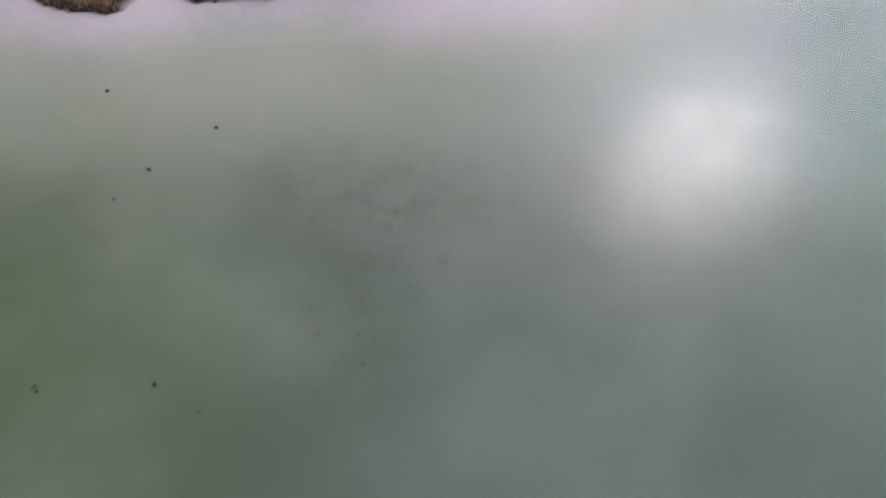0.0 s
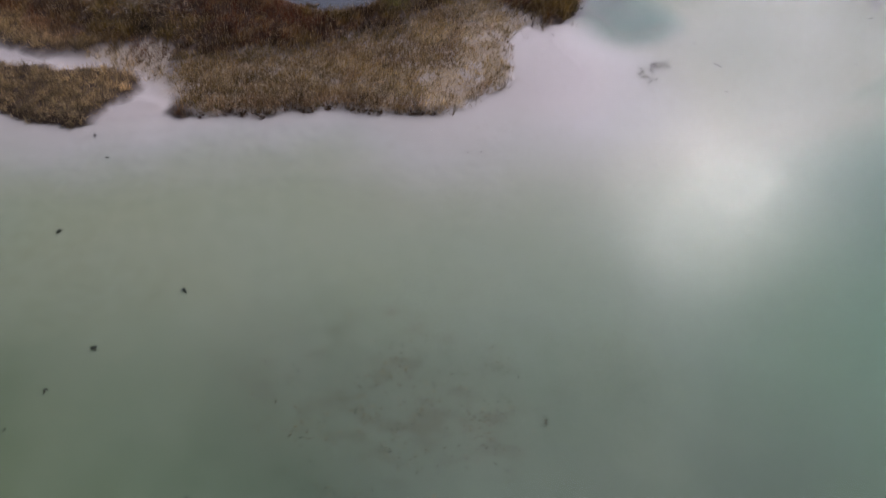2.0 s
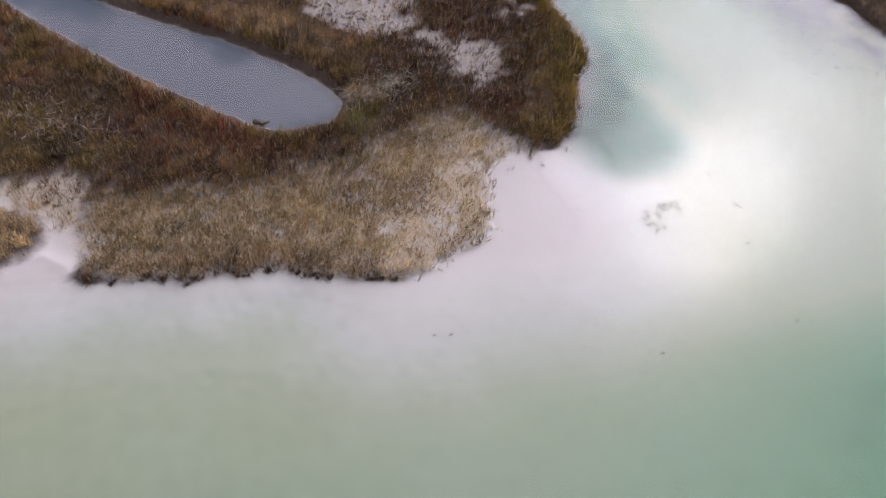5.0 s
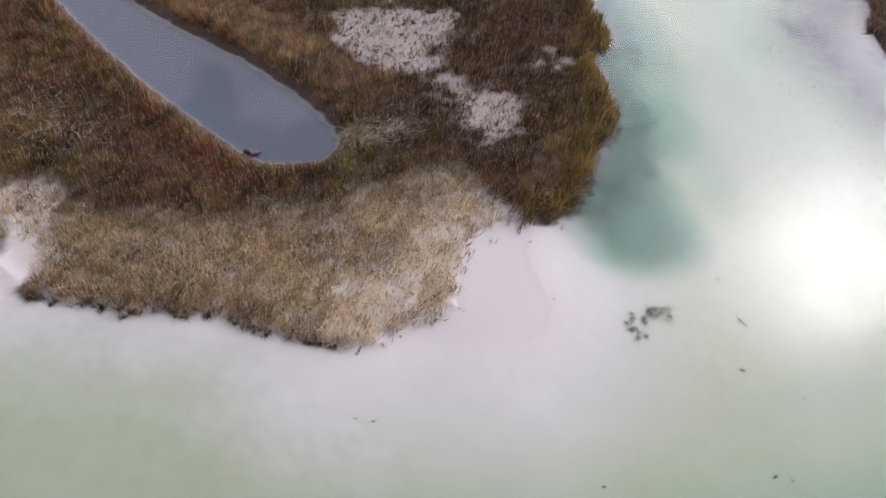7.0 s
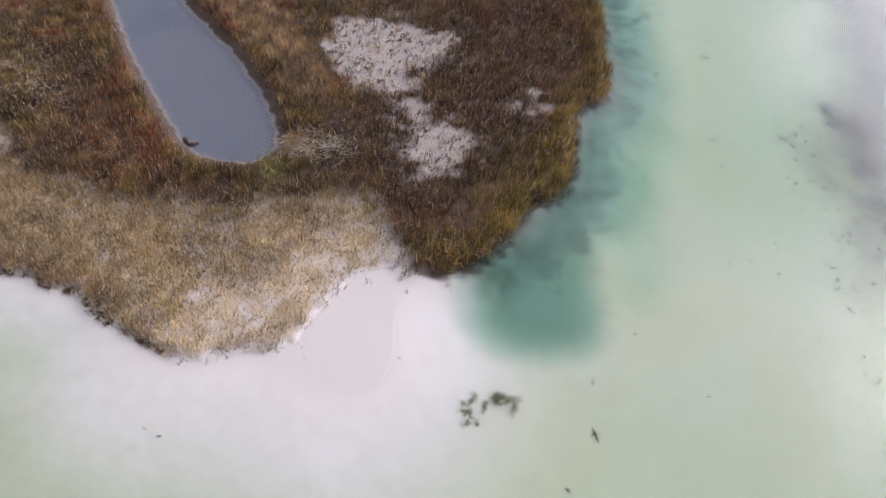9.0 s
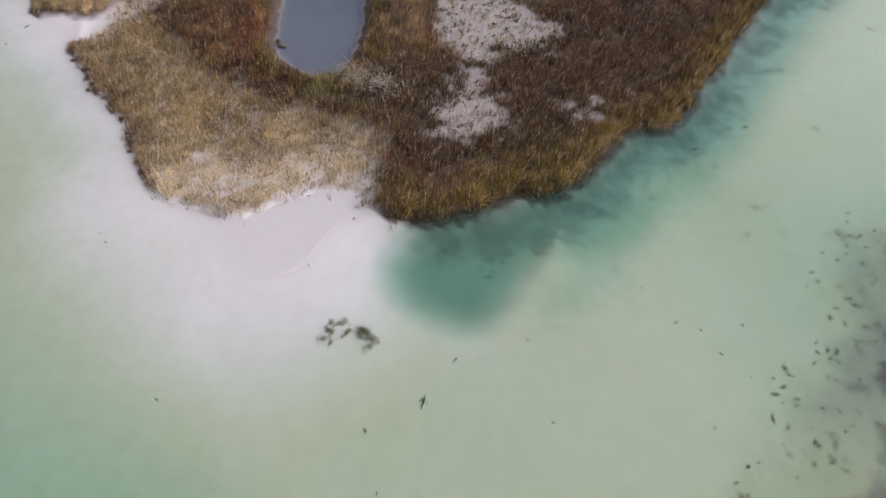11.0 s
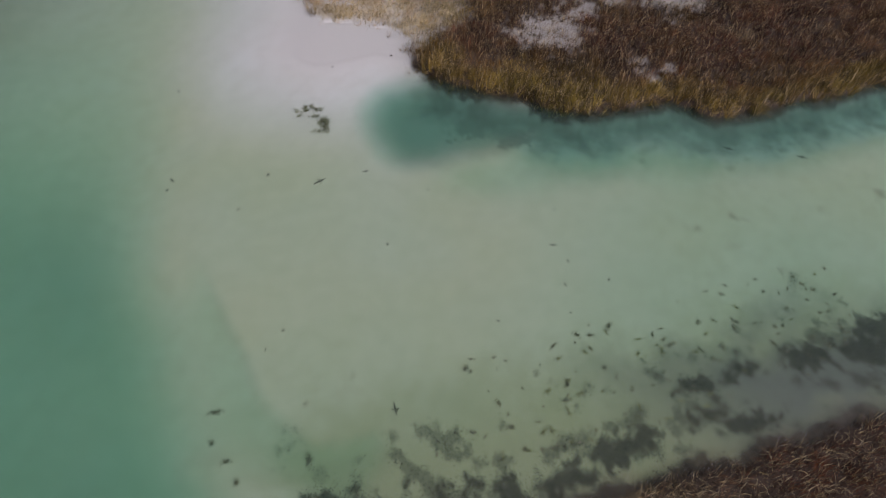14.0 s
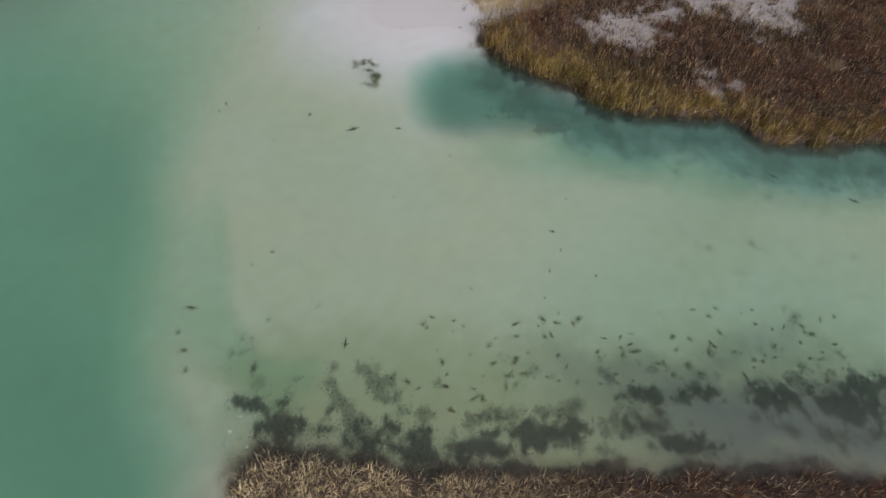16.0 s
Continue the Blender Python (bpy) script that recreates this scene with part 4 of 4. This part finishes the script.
def stone_mesh(seed):
    gg = random.Random(seed)
    bm = bmesh.new()
    bmesh.ops.create_icosphere(bm, subdivisions=1, radius=0.5)
    for v in bm.verts:
        v.co *= gg.uniform(0.75, 1.2)
        v.co.z *= 0.55
    me = bpy.data.meshes.new("stone")
    bm.to_mesh(me)
    bm.free()
    me.materials.append(STONE)
    return me


stones = [tagged(new("stone", stone_mesh(600 + k)), "small pale marl stone in shallow water by the islet", "stone", "stones at the islet corner") for k in range(4)]
for k in range(90):
    if k < 60:
        x, y = g.gauss(6.3, 0.7), g.gauss(48.4, 1.0)
    else:
        s = g.random()
        x, y = 0.4 - 8.5 * s - 0.3 * g.random(), 54.6 + 6.8 * s - 0.6 * g.random()
    if at("isle", x, y) < 0.15:
        continue
    m = pose(x, y, on_bed(x, y, 0.01), 0, 0, g.uniform(0, 360)) @ Matrix.Scale(g.uniform(0.05, 0.16), 4)
    if k < 4:
        stones[k].matrix_basis = m
    else:
        copy_thing(stones[k % 4], m)

stump = new("sunken_stump")
stump.matrix_basis = pose(-24.5, 34.45, on_bed(-24.5, 34.45), 0, 0, 20)
for k, (x, r) in enumerate(((0.0, 0.13), (0.27, 0.10))):
    part("root", stem_mesh("root", 0.4, r, r * 0.6, 0.2, WETWOOD, 8, 5, 700 + k), stump).matrix_basis = pose(x, 0.05 * k, 0.05, 0, 0, 50 * k)
tagged(stump, "dark sodden stump at the edge of the pond", "stump")


# ---- the far ends of both islands ----
turf("marsh_sedge", "rust-brown autumn marsh sedge on the far peaty ground", sedge_keep, -75, -44, 14, 88, 6, 8, sedge_size, SEDGE, sedge_colour, 0.25, 0.5, slim=2.4)
turf("dead_reeds", "tangled dead reeds on the far side of the islet", reed_keep, -27, 15, 67, 97, 9, 8, lambda x, y: 0.45 * rng.uniform(0.6, 1.3, len(x)), STRAW, reed_colour, 0.25, 0.8, (0.5, 0.4, 0.26), 2.2)
turf("dead_reeds", "tangled dead reeds on the far side of the islet", reed_keep, -27, -9, 55, 67, 12, 8, lambda x, y: 0.45 * rng.uniform(0.6, 1.3, len(x)), STRAW, reed_colour, 0.25, 0.8, (0.5, 0.4, 0.26), 2.0)
